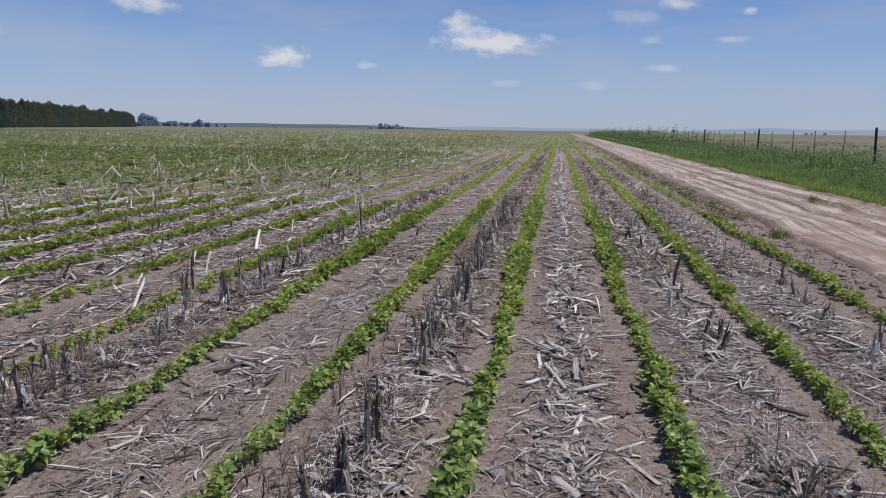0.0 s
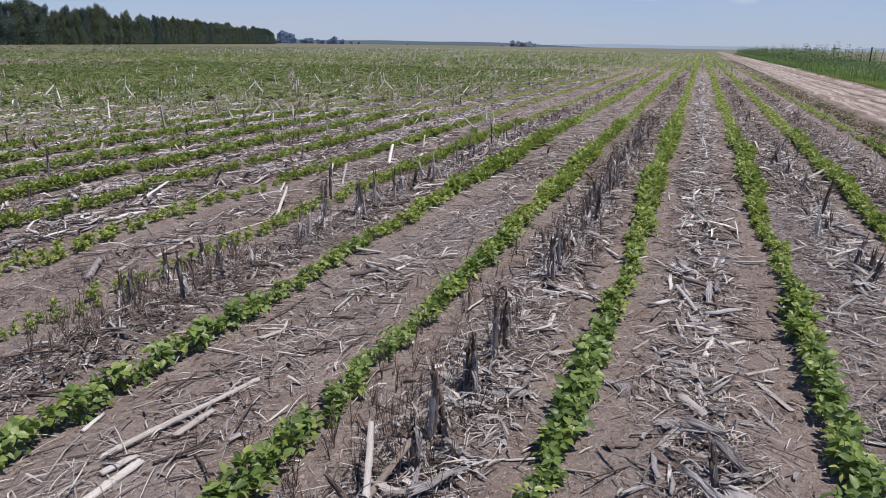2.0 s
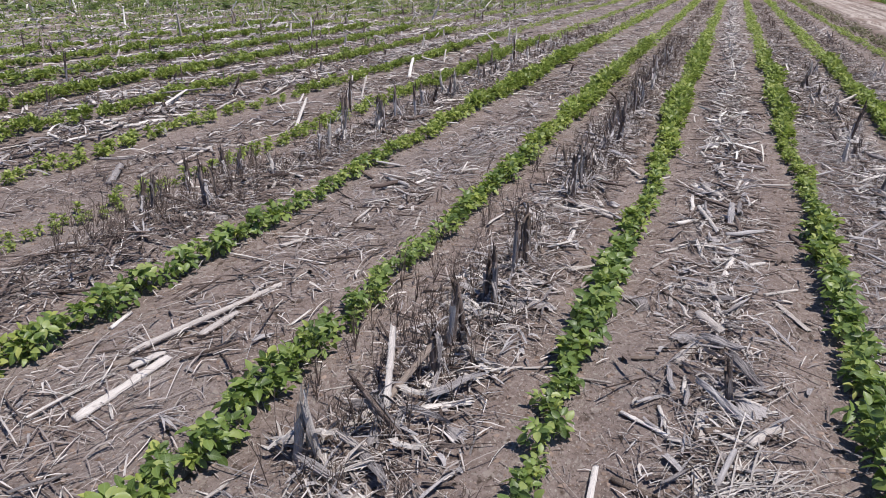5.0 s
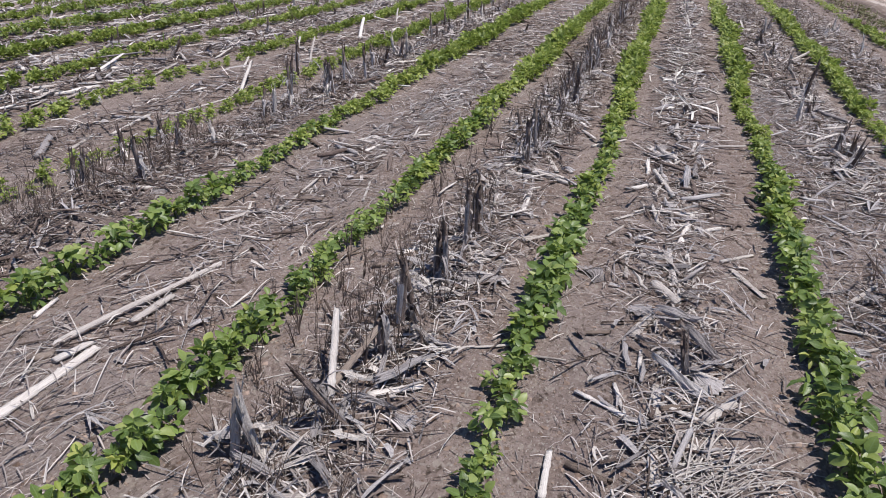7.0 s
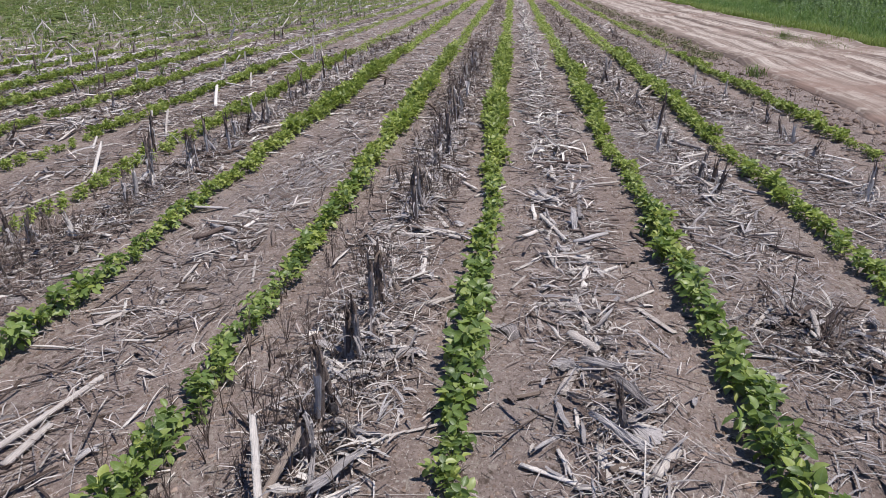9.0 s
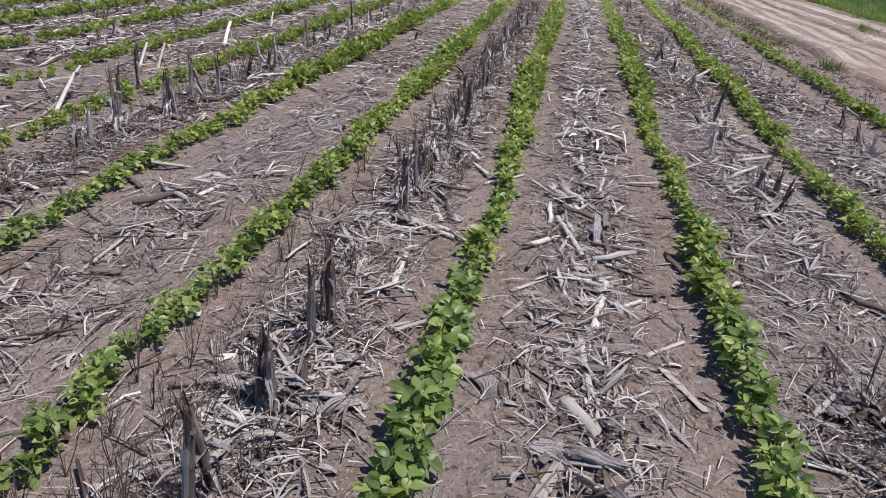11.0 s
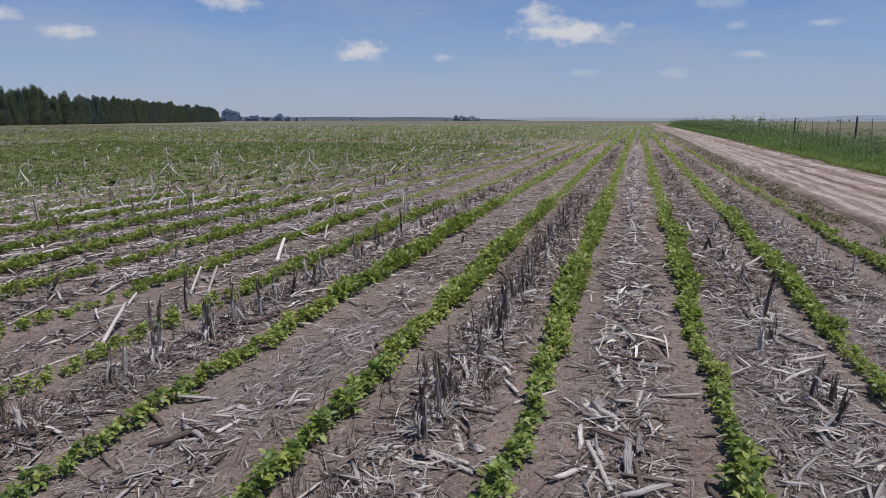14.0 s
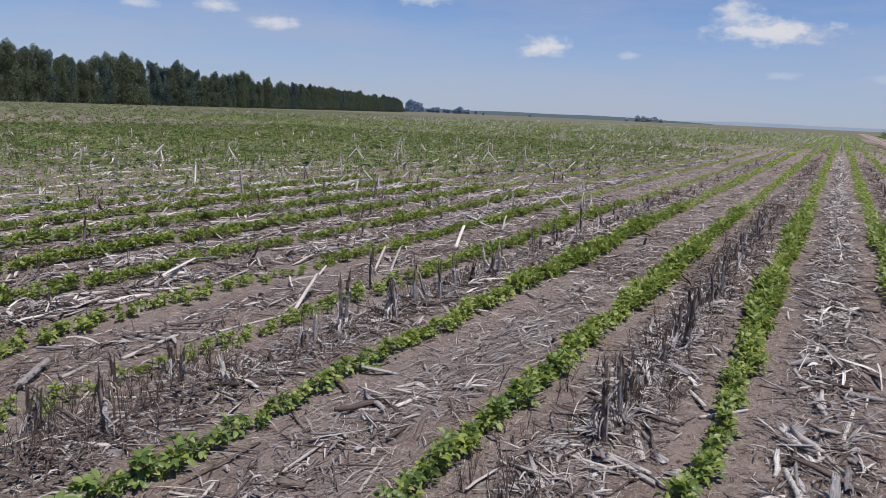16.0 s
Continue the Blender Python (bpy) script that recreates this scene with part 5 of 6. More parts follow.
k = (np.abs((x + 0.2) % ROW - 0.2) > 0.14) & (RNG.random(15000) < np.where((x > 0) & (x < 0.91), 0.2, 1.0) * np.clip(0.28 + 0.16 * (y - 1.5), 0.28, 1.0))
stuff("straw_litter", lay(SHREDS, x[k], y[k], 0.4, 1.5, 0.14, 0.01), DARK, "dark rotting straw between the rows", "crop residue")
# long thin wisps of leaf and straw
WISPS = [bent(0.22 + 0.03 * (k % 4), 0.13 * (k % 5) - 0.26, 0.4 * (k % 3) - 0.4, 0.0026 + 0.0012 * (k % 3), 5, 740 + k, 0.012) for k in range(10)]
for amount, tone, words in ((1500, PALE, "pale long straw wisps on the soil"), (1300, GREY, "grey long leaf wisps on the soil"), (900, DARK, "dark long leaf wisps on the soil")):
    x, y = RNG.uniform(-3.4, 2.9, amount), 0.3 + 9 * RNG.random(amount) ** 1.3
    k = np.cos((x - MAIZE) / ROW * 2 * np.pi) > RNG.uniform(-1.3, 0.6, amount)
    stuff("straw_litter", lay(WISPS, x[k], y[k], 0.5, 1.2, 0.08, 0.01), tone, words, "crop residue")
x, y = RNG.uniform(-1.75, -1.0, 2000), 0.4 + 9 * RNG.random(2000) ** 1.2
k = RNG.random(2000) < 1.7 * smooth_noise(x * 2.0, y * 1.2, 61) - 0.35
rot = spin(RNG.normal(-0.25, 0.45, k.sum()), np.abs(RNG.normal(0, 0.06, k.sum())), RNG.uniform(0, 6.28, k.sum()))
stuff("straw_litter", scatter(WISPS, np.stack([x[k], y[k], ground_z(x[k], y[k]) + 0.003], -1), rot, RNG.uniform(0.3, 0.95, k.sum())), STRAW, "wisps of straw combed across the bare strip", "crop residue")
x, y = RNG.normal(-1.28, 0.13, 620), RNG.normal(4.6, 0.6, 620)
rot = spin(RNG.normal(-0.15, 0.25, 620), np.abs(RNG.normal(0, 0.06, 620)), RNG.uniform(0, 6.28, 620))
stuff("straw_litter", scatter(WISPS, np.stack([x, y, ground_z(x, y) + 0.008 * RNG.random(620)], -1), rot, RNG.uniform(0.5, 1.2, 620)), GREY, "grey straw combed into a swath on the bare strip", "crop residue")
x, y = RNG.normal(0.58, 0.1, 110), RNG.normal(1.1, 0.1, 110)
rot = spin(RNG.normal(-0.7, 0.5, 110), np.abs(RNG.normal(0, 0.12, 110)), RNG.uniform(0, 6.28, 110))
stuff("straw_litter", scatter(WISPS, np.stack([x, y, ground_z(x, y) + 0.015 * RNG.random(110)], -1), rot, RNG.uniform(0.6, 1.3, 110)), PALE, "a tuft of long pale straw lying on the soil", "crop residue")
# straw that lies along the rows further out
x, y = litter_places(1100, -26, -3.0, 5.0, 40.0, 1.2, 1.8)
rot = spin(RNG.normal(0.3, 0.35, len(x)), np.abs(RNG.normal(0, 0.06, len(x))), RNG.uniform(0, 6.28, len(x)))
stuff("stalk_litter", scatter(LOGS, np.stack([x, y, ground_z(x, y) + 0.01], -1), rot, RNG.uniform(0.4, 1.5, len(x))), PALE, "pale fallen stalks lying along the far rows", "crop residue")
for amount, tone, words in ((420, PALE, "pale split stalks lying along the outer rows"), (420, GREY, "grey split stalks lying along the outer rows")):
    x, y = litter_places(amount, -9.0, -2.9, 2.5, 14.0, 1.0, 2.6)
    rot = spin(RNG.normal(0.12, 0.35, len(x)), np.abs(RNG.normal(0, 0.07, len(x))), RNG.uniform(0, 6.28, len(x)))
    stuff("stalk_litter", scatter(SPLITS, np.stack([x, y, ground_z(x, y) + 0.03 * RNG.random(len(x))], -1), rot, RNG.uniform(1.2, 3.2, len(x))[:, None] * [0.6, 1.0, 0.5]), tone, words, "crop residue", True)
# a line of bleached husks between two rows
y = 5 + 40 * RNG.random(460) ** 1.2
x = RNG.normal(0.47, 0.08, 460)
stuff("husk_litter", lay(HUSKS, x, y, 0.6, 1.4, 0.8, 0.04), BLEACHED, "bleached husks lying in a line between two rows", "crop residue")
# fallen stalks further out
x, y = litter_places(950, -16, 2.8, 6.5, 40.0, 1.2)
stuff("stalk_litter", lay(LOGS, x, y, 0.4, 1.3, 0.15), PALE, "pale fallen maize stalks across the field", "crop residue")


def fan(seed, long, blades, spread):
    """A dry husk: one pleated leaf that spreads from its base."""
    r = np.random.default_rng(seed)
    across, rows_ = blades * 2 + 1, 7
    t = np.linspace(0, 1, rows_)[:, None]
    c = np.linspace(-1, 1, across)[None]
    reach = 1 - 0.25 * r.random((1, across)) * (np.arange(across)[None] % 2) - 0.15 * np.abs(c)
    a = np.radians(spread / 2) * c * (0.35 + 0.65 * t) + r.uniform(-0.5, 0.5) * t
    d = long * t * reach + 0.004
    pleat = 0.006 * (np.arange(across)[None] % 2) * np.sin(np.pi * np.clip(t * 1.1, 0, 1)) + 0.02 * np.sin(np.pi * t) * (1 - c * c) * r.uniform(0.4, 1.6)
    v = np.stack([np.sin(a) * d + 0.008 * c, np.cos(a) * d, pleat + 0.003 + 0 * a], -1)
    i, j = np.meshgrid(np.arange(rows_ - 1), np.arange(across - 1), indexing="ij")
    q = np.stack([i * across + j, i * across + j + 1, (i + 1) * across + j + 1, (i + 1) * across + j], -1).reshape(-1, 4)
    return Geo(v, q, None, np.stack([np.broadcast_to(c * 2, a.shape), np.broadcast_to(t * long, a.shape)], -1))


FANS = [as_mesh("husk_fan", fan(400 + k, 0.13 + 0.015 * k, 7 + k % 4, 38 + 9 * k), GREY) for k in range(6)]
spots = [(-0.42, 2.2), (-0.33, 2.22), (-0.28, 1.97), (-0.3, 2.08), (0.15, 2.19), (0.52, 1.77), (0.47, 1.8), (-0.23, 2.07), (-0.28, 2.0), (1.16, 2.27), (1.15, 1.97), (0.41, 1.93), (0.46, 1.22), (-0.33, 1.07), (-0.12, 3.5), (-0.2, 3.62), (1.3, 4.3), (1.55, 4.1), (-2.04, 2.45)]
for k in range(16):
    while True:
        x, y = random.uniform(-2.6, 2.6), 0.5 + 5.5 * random.random() ** 1.3
        if random.random() < float(littered(np.array(x), np.array(y))) - 0.25:
            break
    spots.append((x, y))
for x, y in spots:
    ob = new("husk_fan", random.choice(FANS))
    ob.matrix_basis = pose(x, y, float(ground_z(x, y)) + 0.004, random.uniform(-4, 4), random.uniform(-8, 8), random.uniform(0, 360)) @ Matrix.Scale(random.uniform(0.45, 0.8), 4)
    tagged(ob, "ribbed dry maize husk spread flat on the soil", "maize husk", "maize husks")


def shell(seed, long, wide):
    """A curled dry leaf sheath, open along one side."""
    r = np.random.default_rng(seed)
    n, m = 7, 9
    t = np.linspace(0, 1, n)[:, None]
    c = np.linspace(-1, 1, m)[None]
    open_ = r.uniform(0.5, 1.2) * (1 - 0.4 * t * r.uniform(0, 1))
    w = wide * (0.7 + 0.4 * np.sin(t * 2.6 + r.uniform(0, 1))) * (1 + 0.1 * r.normal(size=(n, 1)))
    v = np.stack([np.sin(c * open_) * w / 2, (t - 0.5) * long * (1 + 0.12 * r.normal(size=(1, m)) * (2 * t - 1)), np.cos(c * open_) * w / 2 + 0.02 * np.sin(3 * t + seed) + 0 * c], -1)
    v[..., 2] += 0.0035 * (np.arange(m)[None] % 2) + 0.003 * r.normal(size=(n, m))
    v[-1, :, 1] += r.uniform(-0.02, 0.025, m)
    v[0, :, 1] += r.uniform(-0.015, 0.015, m)
    v[..., 2] -= v[..., 2].min() - 0.002
    i, j = np.meshgrid(np.arange(n - 1), np.arange(m - 1), indexing="ij")
    q = np.stack([i * m + j, i * m + j + 1, (i + 1) * m + j + 1, (i + 1) * m + j], -1).reshape(-1, 4)
    return Geo(v, q, None, np.stack([np.broadcast_to(c * 3, (n, m)), np.broadcast_to(t * long, (n, m))], -1))


SHELLS = [as_mesh("leaf_sheath", shell(430 + k, 0.09 + 0.014 * k, 0.03 + 0.004 * (k % 3)), (PALE, GREY, GREY)[k % 3]) for k in range(9)]
places = [(-0.55, 0.75), (-0.5, 0.85), (-0.42, 0.8), (-0.36, 0.92), (-0.5, 0.98), (-0.38, 1.08), (-0.56, 1.1), (-0.44, 1.18), (-0.34, 1.25), (-0.5, 1.4), (-0.38, 1.5), (-0.46, 1.72), (-0.36, 1.8), (0.5, 1.52), (0.44, 1.7), (0.56, 1.75), (0.48, 1.95)]
for x, y in ((1.36, 2.35), (1.45, 2.2), (1.55, 2.45), (1.62, 2.38), (1.3, 2.1), (1.48, 2.05), (1.4, 2.5), (1.25, 2.3), (1.4, 4.4), (1.5, 4.3), (1.33, 4.6), (1.5, 4.8)):
    places.append((x, y))
for k in range(24):
    places.append((random.gauss(0.46, 0.08), random.uniform(0.9, 7.0)))
for k in range(75):
    x, y = random.choice(STOOD)
    places.append((x + random.gauss(0, 0.1), y + random.gauss(0, 0.12)))
for x, y in places:
    ob = new("leaf_sheath", random.choice(SHELLS))
    up = random.uniform(-45, 10) if random.random() < 0.35 else random.uniform(-8, 8)
    ob.matrix_basis = pose(x, y, float(ground_z(x, y)) + 0.003 + 0.09 * math.sin(radians(abs(up))), 0, 0, random.uniform(0, 360)) @ pose(0, 0, 0, up, random.uniform(-30, 30), 0)
    tagged(ob, "curled dry maize leaf sheath among the stubble", "maize husk", "dry leaf sheaths")


def frayed(seed, tall):
    """A torn leaf sheath that hangs down from the top of a stump to the soil."""
    r = np.random.default_rng(seed)
    bits = []
    for k in range(4):
        a, reach = r.uniform(0, 6.28), r.uniform(0.02, 0.07)
        t = np.linspace(0, 1, 7)
        c = np.array([np.cos(a), np.sin(a), 0])
        high = np.maximum(tall + 0.02 * np.sin(t * 3.0) - tall * r.uniform(0.5, 1.0) * t ** 1.6, 0.004)
        p = c[None] * (0.004 + reach * np.sin(t * 1.5))[:, None] + np.stack([0 * t, 0 * t, high], -1) + r.normal(0, 0.003, (7, 3))
        side = np.cross(c, [0, 0, 1.0])[None] + r.normal(0, 0.25, (7, 3))
        bits.append(ribbon(p, np.array([0.7, 1, 1.1, 1, 0.9, 0.7, 0.4]) * r.uniform(0.007, 0.015), side, seed * 17 + k, 5, r.uniform(0.2, 1.0)))
    return join(bits)


for k, (x, y, tall) in enumerate(((-0.45, 1.36, 0.17), (-0.41, 2.47, 0.25), (-2.5, 2.36, 0.16), (-2.25, 2.5, 0.25), (-2.2, 4.72, 0.25), (-0.43, 4.1, 0.2), (1.43, 4.57, 0.14), (-0.42, 3.63, 0.18))):
    ob = new("leaf_sheath", as_mesh("leaf_sheath", frayed(900 + k, tall), (GREY, BROWN)[k % 2]))
    ob.matrix_basis = pose(x, y, float(ground_z(x, y)))
    tagged(ob, "torn dry leaf sheath hanging from a maize stump", "maize husk", "dry leaf sheaths")


def cob(long, thick):
    """A bare maize cob: a tapered core with rows of empty kernel sockets."""
    n, sides = 22, 14
    t = np.linspace(0, 1, n)
    rad = thick * (0.75 + 0.5 * t - 0.75 * t ** 3) * np.where((t < 0.01) | (t > 0.99), 0.45, 1.0)
    th = np.arange(sides) * 2 * np.pi / sides
    bump = 1 + 0.07 * np.where((np.arange(n)[:, None] + np.arange(sides)[None]) % 2, 1, -1)
    r = rad[:, None] * bump
    v = np.stack([np.cos(th)[None] * r, np.broadcast_to(((t - 0.5) * long)[:, None], r.shape), np.sin(th)[None] * r + thick], -1)
    i, j = np.meshgrid(np.arange(n - 1), np.arange(sides), indexing="ij")
    q = np.stack([i * sides + j, i * sides + (j + 1) % sides, (i + 1) * sides + (j + 1) % sides, (i + 1) * sides + j], -1).reshape(-1, 4)
    ends = [(0, k + 1, k) for k in range(1, sides - 1)] + [((n - 1) * sides, (n - 1) * sides + k, (n - 1) * sides + k + 1) for k in range(1, sides - 1)]
    return Geo(v.reshape(-1, 3), q, ends, np.stack([np.broadcast_to(np.cos(th)[None], r.shape), np.broadcast_to(t[:, None] * long, r.shape)], -1).reshape(-1, 2))


for x, y, a, long in ((0.475, 1.37, -62, 0.07), (-0.36, 2.62, 20, 0.08)):
    ob = new("maize_cob", as_mesh("maize_cob", cob(long, 0.014), BROWN, True))
    ob.matrix_basis = pose(x, y, float(ground_z(x, y)), 0, 0, a)
    tagged(ob, "brown bare maize cob lying on the soil", "maize cob", "maize cobs")


# ---------- dead weeds, clods ----------
def twigs(seed, stems, tall):
    """A dead weed: thin forked stems."""
    r = np.random.default_rng(seed)
    bits = []
    for k in range(stems):
        a, lean = r.uniform(0, 6.28), r.uniform(0.03, 0.4)
        h = tall * r.uniform(0.5, 1.1)
        d = np.array([np.cos(a) * lean, np.sin(a) * lean, 1.0])
        p = np.array([d * 0, d * h * 0.5 + r.normal(0, 0.008, 3), d * h])
        bits.append(tube(p, [0.0018, 0.0014, 0.0007], 3, False))
        for j in range(2):
            s = p[1] + (p[2] - p[1]) * r.uniform(0, 0.7)
            e = s + np.array([r.normal(0, 0.4), r.normal(0, 0.4), 0.7]) * h * r.uniform(0.15, 0.35)
            bits.append(tube([s, e], [0.0011, 0.0006], 3, False))
    return join(bits)


TWIGS = [twigs(500 + k, 3 + k % 4, 0.1 + 0.02 * k) for k in range(7)]
big_weed = as_mesh("dead_weed", twigs(530, 3, 0.42), TWIG)
for x, y, s in ((1.33, 2.5, 1.0), (-0.62, 1.25, 0.6), (-0.5, 1.3, 0.5), (-0.52, 4.25, 0.55), (-2.3, 2.3, 0.7), (-0.05, 2.6, 0.35)):
    ob = new("dead_weed", big_weed)
    ob.matrix_basis = pose(x, y, float(ground_z(x, y)), 0, 0, random.uniform(0, 360)) @ Matrix.Scale(s, 4)
    tagged(ob, "thin dark dead weed stems standing in the stubble", "dead weed", "dead weeds")
px, py = [], []
for c, y0, y1, n in ((-0.62, 0.8, 3.0, 50), (-0.72, 1.2, 2.2, 14), (-2.45, 1.8, 3.4, 110), (-0.45, 0.6, 14, 260), (-0.45, 4, 15, 420), (-2.3, 1.5, 16, 300), (1.43, 2, 14, 80), (2.45, 3, 14, 60), (-0.7, 1.0, 4.5, 60), (3.15, 4, 30, 190), (-4.1, 3, 16, 60), (-5.0, 3, 16, 50)):
    px.append(RNG.normal(c, 0.13, n)), py.append(y0 + (y1 - y0) * RNG.random(n) ** 1.2)
x, y = np.concatenate(px), np.concatenate(py)
n = len(x)
stuff("dead_weeds", scatter(TWIGS, np.stack([x, y, ground_z(x, y)], -1), spin(RNG.uniform(0, 6.28, n), RNG.uniform(0, 0.25, n), RNG.uniform(0, 6.28, n)), RNG.uniform(0.4, 1.1, n)), TWIG, "brown dead weed stems among the stubble", "dead weeds")
px, py = [], []
for c in (0, -2):
    px.append(RNG.normal(MAIZE + c * ROW, 0.14, 160)), py.append(RNG.uniform(14, 60, 160))
x, y = np.concatenate(px), np.concatenate(py)
n = len(x)
stuff("dead_weeds", scatter(TWIGS, np.stack([x, y, ground_z(x, y)], -1), spin(RNG.uniform(0, 6.28, n)), RNG.uniform(0.6, 1.1, n)), TWIG, "dark dead weed stems along far stubble rows", "dead weeds")


def clod(seed):
    r = np.random.default_rng(seed)
    v = np.array([(1, 0, 0), (-1, 0, 0), (0, 1, 0), (0, -1, 0), (0, 0, 1), (0, 0, -1), (0.6, 0.6, 0.5), (-0.6, 0.6, 0.5), (-0.6, -0.6, 0.5), (0.6, -0.6, 0.5)]) * r.uniform(0.7, 1.2, (10, 1))
    t = [(4, 0 + 6, 7), (4, 7, 8), (4, 8, 9), (4, 9, 6), (6, 0, 2), (6, 2, 7), (7, 2, 1), (7, 1, 8), (8, 1, 3), (8, 3, 9), (9, 3, 0), (9, 0, 6), (5, 2, 0), (5, 1, 2), (5, 3, 1), (5, 0, 3)]
    return Geo(v * [1, 1, 0.7], None, t)


CLODS = [clod(k) for k in range(5)]
CRUMBS = [Geo(np.array([(1, 0, 0), (-0.9, 0.2, 0), (0.1, 1.1, 0), (0, -1, 0.1), (0.1, 0, 0.9), (0, 0, -0.5)]) * (1 + 0.3 * np.sin(k * 3 + np.arange(6)))[:, None], None, [(4, 0, 2), (4, 2, 1), (4, 1, 3), (4, 3, 0), (5, 2, 0), (5, 1, 2), (5, 3, 1), (5, 0, 3)]) for k in range(5)]
x, y = RNG.uniform(-3.2, 3.6, 26000), 0.1 + 5.6 * RNG.random(26000) ** 1.2
n = len(x)
stuff("soil_clods", scatter(CRUMBS, np.stack([x, y, ground_z(x, y)], -1), spin(RNG.uniform(0, 6.28, n), RNG.uniform(0, 0.5, n), RNG.uniform(0, 6.28, n)), (0.003 + 0.010 * RNG.random(n) ** 3)[:, None] * [1.0, 1.0, 0.65]), CLOD, "small crumbs and clods of brown soil", "soil clods")
y = 3 + 37 * RNG.random(2400) ** 1.3
x = road_left(y) - 0.35 + RNG.normal(0, 0.4, 2400)
stuff("soil_clods", scatter(CLODS, np.stack([x, y, ground_z(x, y)], -1), spin(RNG.uniform(0, 6.28, 2400)), 0.01 + 0.04 * RNG.random(2400) ** 3), CLOD, "brown clods along the edge of the track", "soil clods", True)


# ---------- field weeds, verge ----------
def tuft(seed, blades, tall, wide, lean=0.7):
    """A tuft of grass or weed blades."""
    r = np.random.default_rng(seed)
    bits = []
    for k in range(blades):
        a, h = r.uniform(0, 6.28), tall * r.uniform(0.5, 1.1)
        c = np.array([np.cos(a), np.sin(a), 0])
        o = np.array([r.normal(0, wide), r.normal(0, wide), 0])
        s = np.cross(c, [0, 0, 1.0]) * tall * r.uniform(0.016, 0.035)
        m = o + c * h * lean * 0.3 + [0, 0, h * 0.62]
        e = o + c * h * lean * r.uniform(0.6, 1.1) + [0, 0, h * r.uniform(0.75, 1.0)]
        bits.append(Geo([o - s, o + s, m + s, m - s, e], [(0, 1, 2, 3)], [(3, 2, 4)]))
    return join(bits)


def sow(shapes, x, y, low, high, z=None, grow=1.0):
    n = len(x)
    return scatter(shapes, np.stack([x, y, ground_z(x, y) if z is None else z], -1), spin(RNG.uniform(0, 6.28, n), RNG.uniform(0, 0.15, n), RNG.uniform(0, 6.28, n)), grow * RNG.uniform(low, high, n))


LOW_WEED = [simple_plant(600 + k, 9, 0.07) for k in range(4)] + [tuft(610 + k, 9, 0.16, 0.05) for k in range(3)]
BROAD_WEED = [simple_plant(620 + k, 7, 0.17) for k in range(4)] + [tuft(630 + k, 8, 0.24, 0.12) for k in range(3)]
x, y = RNG.uniform(-34, -4.6, 24000), RNG.uniform(4, 44, 24000)
k = (RNG.random(24000) < np.clip((-x - 4) / 11 + (y - 12) / 30 * np.clip((-x - 4) / 9, 0, 1), 0, 0.85) * (0.3 + smooth_noise(x * 0.3, y * 0.3, 41))) & (y > -x * 0.45)
stuff("field_weeds", sow(LOW_WEED, x[k], y[k], 0.6, 1.3), WEED, "low green weeds between the rows", "weeds")
far = 17 + 200 * RNG.random(26000) ** 1.6
bear = np.radians(RNG.uniform(-72, 1, 26000))
x, y = np.sin(bear) * far, np.cos(bear) * far
k = (x < -4.5) & (x > -0.42 * y - 86) & (RNG.random(26000) < np.clip((far - 16) / 24, 0, 1) * (0.75 + 0.3 * smooth_noise(x * 0.12, y * 0.12, 42)) * np.clip((-x - 3) / 11, 0.1, 1))
stuff("field_weeds", sow(BROAD_WEED, x[k], y[k], 0.7, 1.5), WEED, "green weeds spread across the far field", "weeds")

VERGE = [tuft(640 + k, 15, 0.34, 0.09, 0.55) for k in range(6)]
VERGE_FAR = [tuft(650 + k, 12, 0.42, 0.16, 0.5) for k in range(4)]
y = 4 + 36 * RNG.random(6000) ** 1.1
x = road_right(y) + 0.3 + 5.4 * RNG.random(6000) ** 0.9
stuff("verge_grass", sow(VERGE, x, y, 0.45, 1.0, None, 0.55 + 0.26 * (x - road_right(y))), GRASS, "lush green grass on the track's verge", "grass")
y = 38 + 190 * RNG.random(3000) ** 1.3
x = road_right(y) + 0.1 + 6 * RNG.random(3000)
stuff("verge_grass", sow(VERGE_FAR, x, y, 0.6, 1.4), GRASS, "green grass on the far verge", "grass")
y = 5 + 45 * RNG.random(2300) ** 1.2
x = road_right(y) - 0.3 * smooth_noise(y * 0.8, 0 * y, 71) + np.abs(RNG.normal(0, 0.45, 2300))
stuff("verge_grass", sow(VERGE, x, y, 0.25, 0.7, np.where(x < road_right(y) + 0.05, 0.03, ground_z(x, y))), EDGE_GRASS, "short yellowish grass along the edge of the track", "grass")


def tall_weed(seed, tall, leaves):
    r = np.random.default_rng(seed)
    bits = [tube([(0, 0, -0.05), (0.02, 0, tall * 0.5), (0, 0.03, tall)], [0.006, 0.005, 0.002], 3, False)]
    for k in range(leaves):
        a, h = r.uniform(0, 6.28), tall * r.uniform(0.1, 1.0)
        c, d = np.array([np.cos(a), np.sin(a), 0]), np.array([-np.sin(a), np.cos(a), 0])
        s = r.uniform(0.05, 0.12)
        p = c * r.uniform(0, 0.16) * (1.1 - h / tall) + [0, 0, h]
        bits.append(Geo([p, p + c * s * 0.5 + d * s * 0.3, p + c * s + [0, 0, r.uniform(-0.06, 0.03)], p + c * s * 0.5 - d * s * 0.3], [(0, 1, 2, 3)]))
    return join(bits)


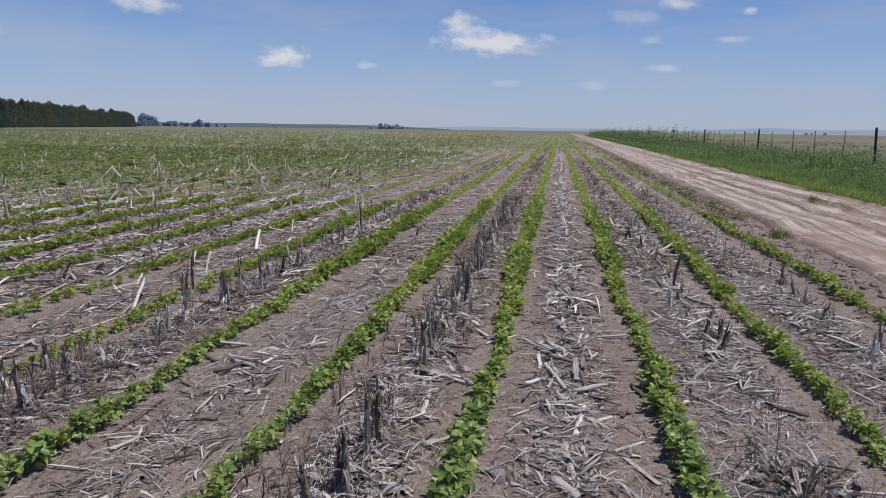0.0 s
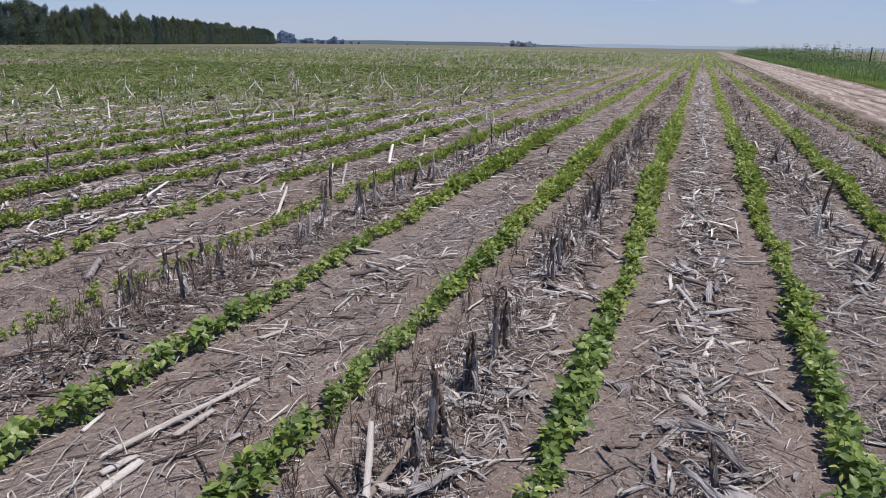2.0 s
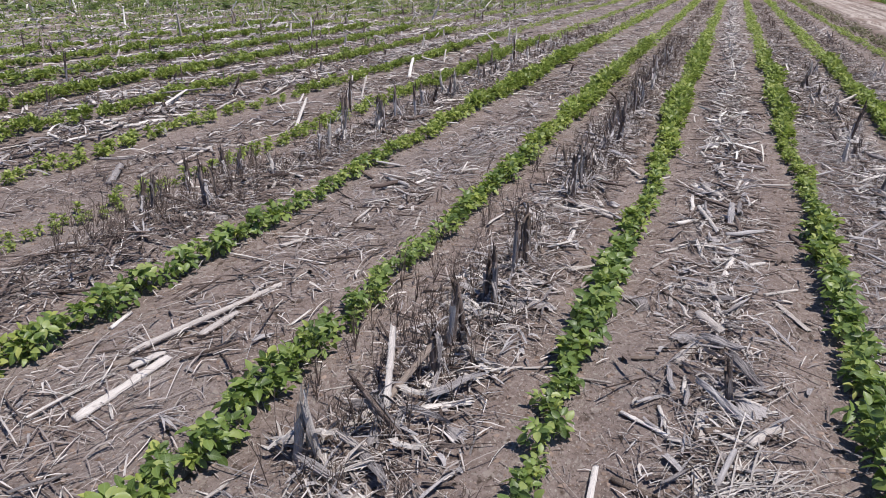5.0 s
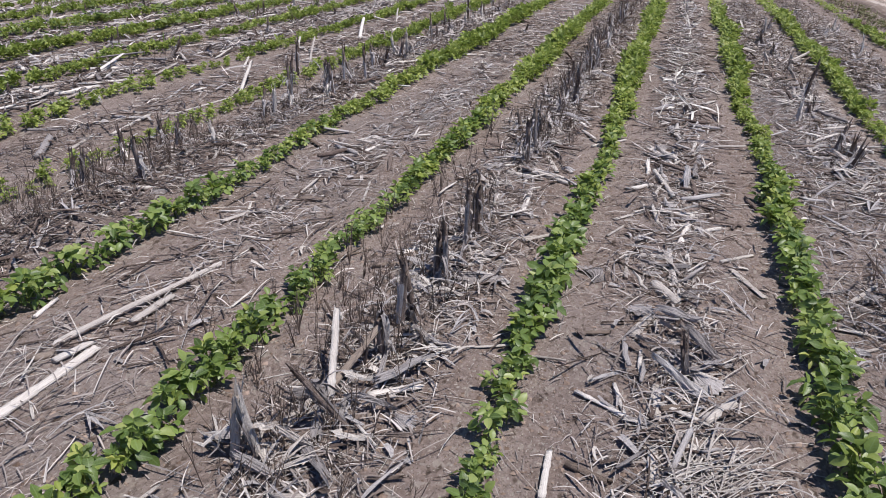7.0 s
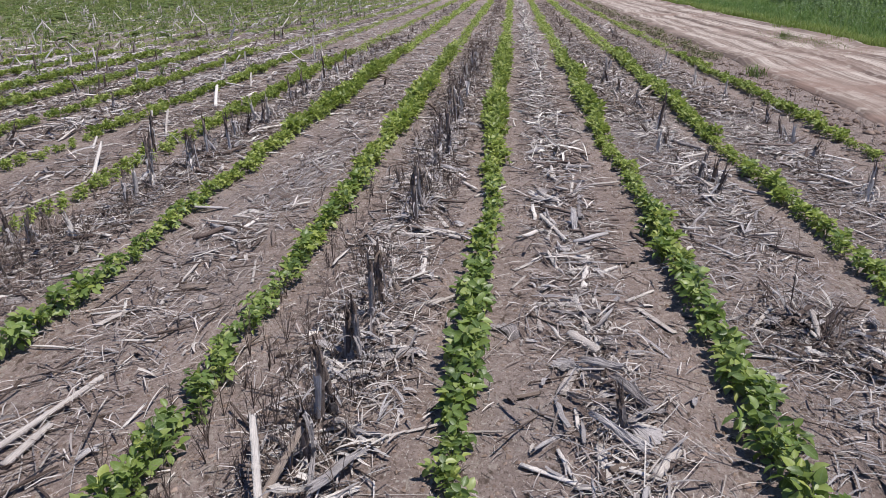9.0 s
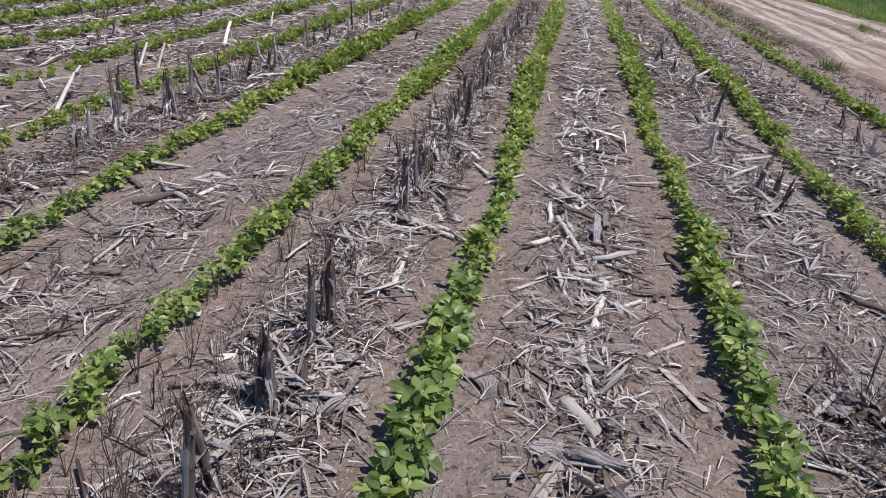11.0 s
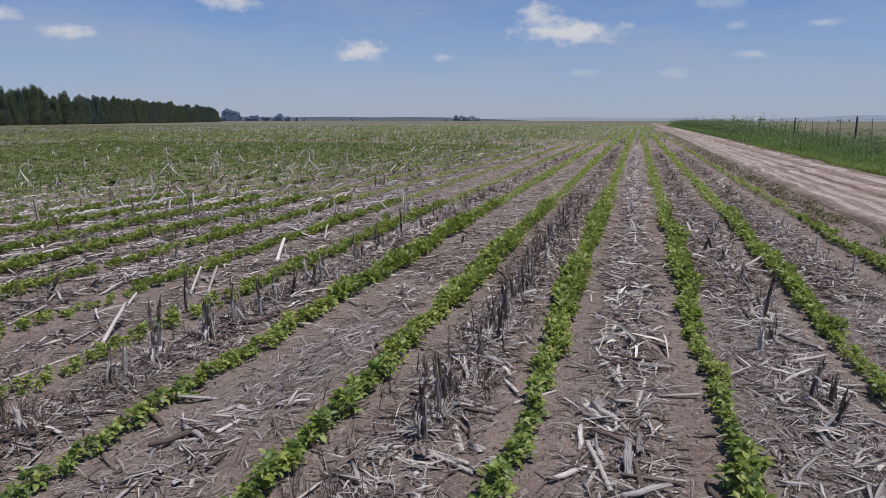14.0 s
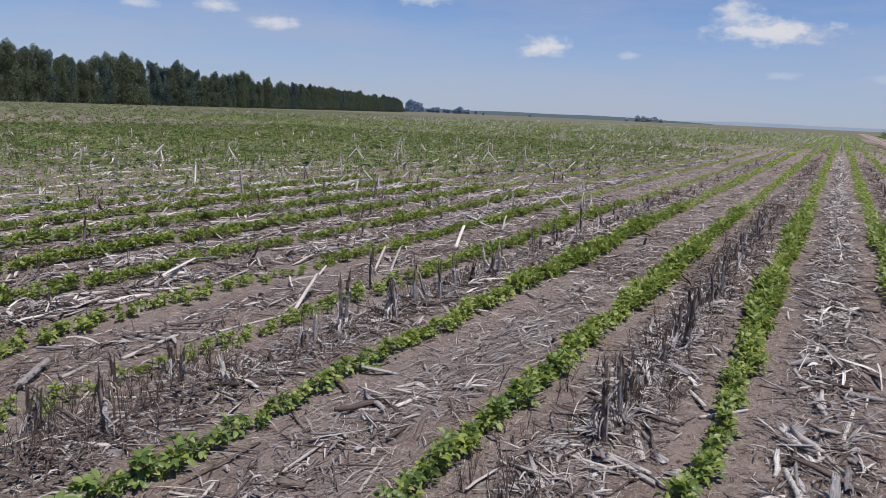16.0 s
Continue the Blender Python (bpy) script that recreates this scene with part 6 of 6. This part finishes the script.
TALL = [tall_weed(660 + k, 0.5 + 0.07 * k, 34) for k in range(6)]
y = 6 + 110 * RNG.random(3000) ** 1.2
x = 9.2 + RNG.gamma(2.4, 1.1, 3000)
stuff("tall_weeds", sow(TALL, x, y, 0.65, 1.2), BUSH, "dark tall weeds along the fence", "weeds")
y = 70 + 150 * RNG.random(900)
x = 8.6 + RNG.gamma(2.0, 1.4, 900)
stuff("tall_weeds", sow(TALL, x, y, 1.2, 2.6), BUSH, "dark tall weeds far along the fence", "weeds")
y = 8 + 50 * RNG.random(1300)
x = road_right(y) + 1.2 + 4.2 * RNG.random(1300)
k = smooth_noise(x * 0.8, y * 0.5, 51) > 0.42
stuff("tall_weeds", sow(TALL, x[k], y[k], 0.5, 0.95), BUSH, "dark broad weeds among the verge grass", "weeds")
for px_, py_, s in ((3.42, 10.1, 1.0), (5.87, 16.3, 0.8), (5.6, 15.6, 0.4), (3.45, 13.2, 0.4), (3.3, 20.5, 0.6)):
    ob = stuff("grass_tuft", tuft(int(px_ * 100), 60, 0.2, 0.08, 0.9), WEED, "dull green grass tuft growing beside the farm track", "grass")
    ob.matrix_basis = pose(px_, py_, float(ground_z(px_, py_)) + (0.11 if px_ > 3.7 else 0)) @ Matrix.Scale(s, 4)
x, y = RNG.normal(5.9, 0.35, 500), RNG.normal(15.2, 1.0, 500)
stuff("road_grass", sow([tuft(690, 5, 0.05, 0.04)], x, y, 0.5, 1.2, np.full(500, 0.03)), WEED, "sparse short grass on the track's crown", "grass")
y = 12 + 90 * RNG.random(1100) ** 1.3
x = road_left(y) - 0.15 - np.abs(RNG.normal(0, 0.35, 1100)) * (0.6 + y / 40)
stuff("dry_weeds", sow(LOW_WEED, x[x > 3.1], y[x > 3.1], 0.4, 1.0), DRY_GRASS, "low dull weeds on bare soil beside the track", "weeds")
# rough grass of the neighbouring land
y = 8 + 150 * RNG.random(2200) ** 1.4
x = 13.5 + RNG.gamma(1.4, 14.0, 2200) * (y / 60 + 0.4)
stuff("meadow_grass", sow(VERGE_FAR, x, y, 0.4, 0.9), DRY_GRASS, "rough olive grass beyond the fence", "grass")

# fence along the field
fence = new("fence")
tagged(fence, "wire farm fence with dark wooden posts and thin droppers", "fence")
FENCE_X, FENCE_Y, BAY = 12.0, 29.05, 16.6
post_me = as_mesh("post", tube([(0, 0, -0.3), (0.01, 0, 0.7), (0, 0.01, 1.68), (0, 0.01, 1.72)], [0.052, 0.05, 0.047, 0.03], 8), POST, True)
dropper_me = as_mesh("dropper", tube([(0, 0, 0.12), (0, 0, 0.8), (0, 0, 1.6)], [0.02, 0.019, 0.018], 6), POST, True)
for k in range(-1, 12):
    y = FENCE_Y + k * BAY
    part("post", post_me, fence, pose(FENCE_X, y, 0, random.uniform(-1.5, 1.5), random.uniform(-1.5, 1.5), random.uniform(0, 90)))
    for j in range(1, 5):
        part("dropper", dropper_me, fence, pose(FENCE_X, y + j * BAY / 5 + random.uniform(-0.2, 0.2), 0, random.uniform(-5, 5), random.uniform(-7, 7), 0))
for h in (0.4, 0.75, 1.05, 1.32, 1.55):
    ws = np.arange(0, 12 * 5 + 1)
    p = np.stack([FENCE_X + 0 * ws, FENCE_Y - BAY + ws * BAY / 5, h - 0.02 * np.sin(np.pi * (ws % 5) / 5)], -1)
    part("wire", as_mesh("wire", tube(p, np.full(len(p), 0.003), 4), WIRE), fence)
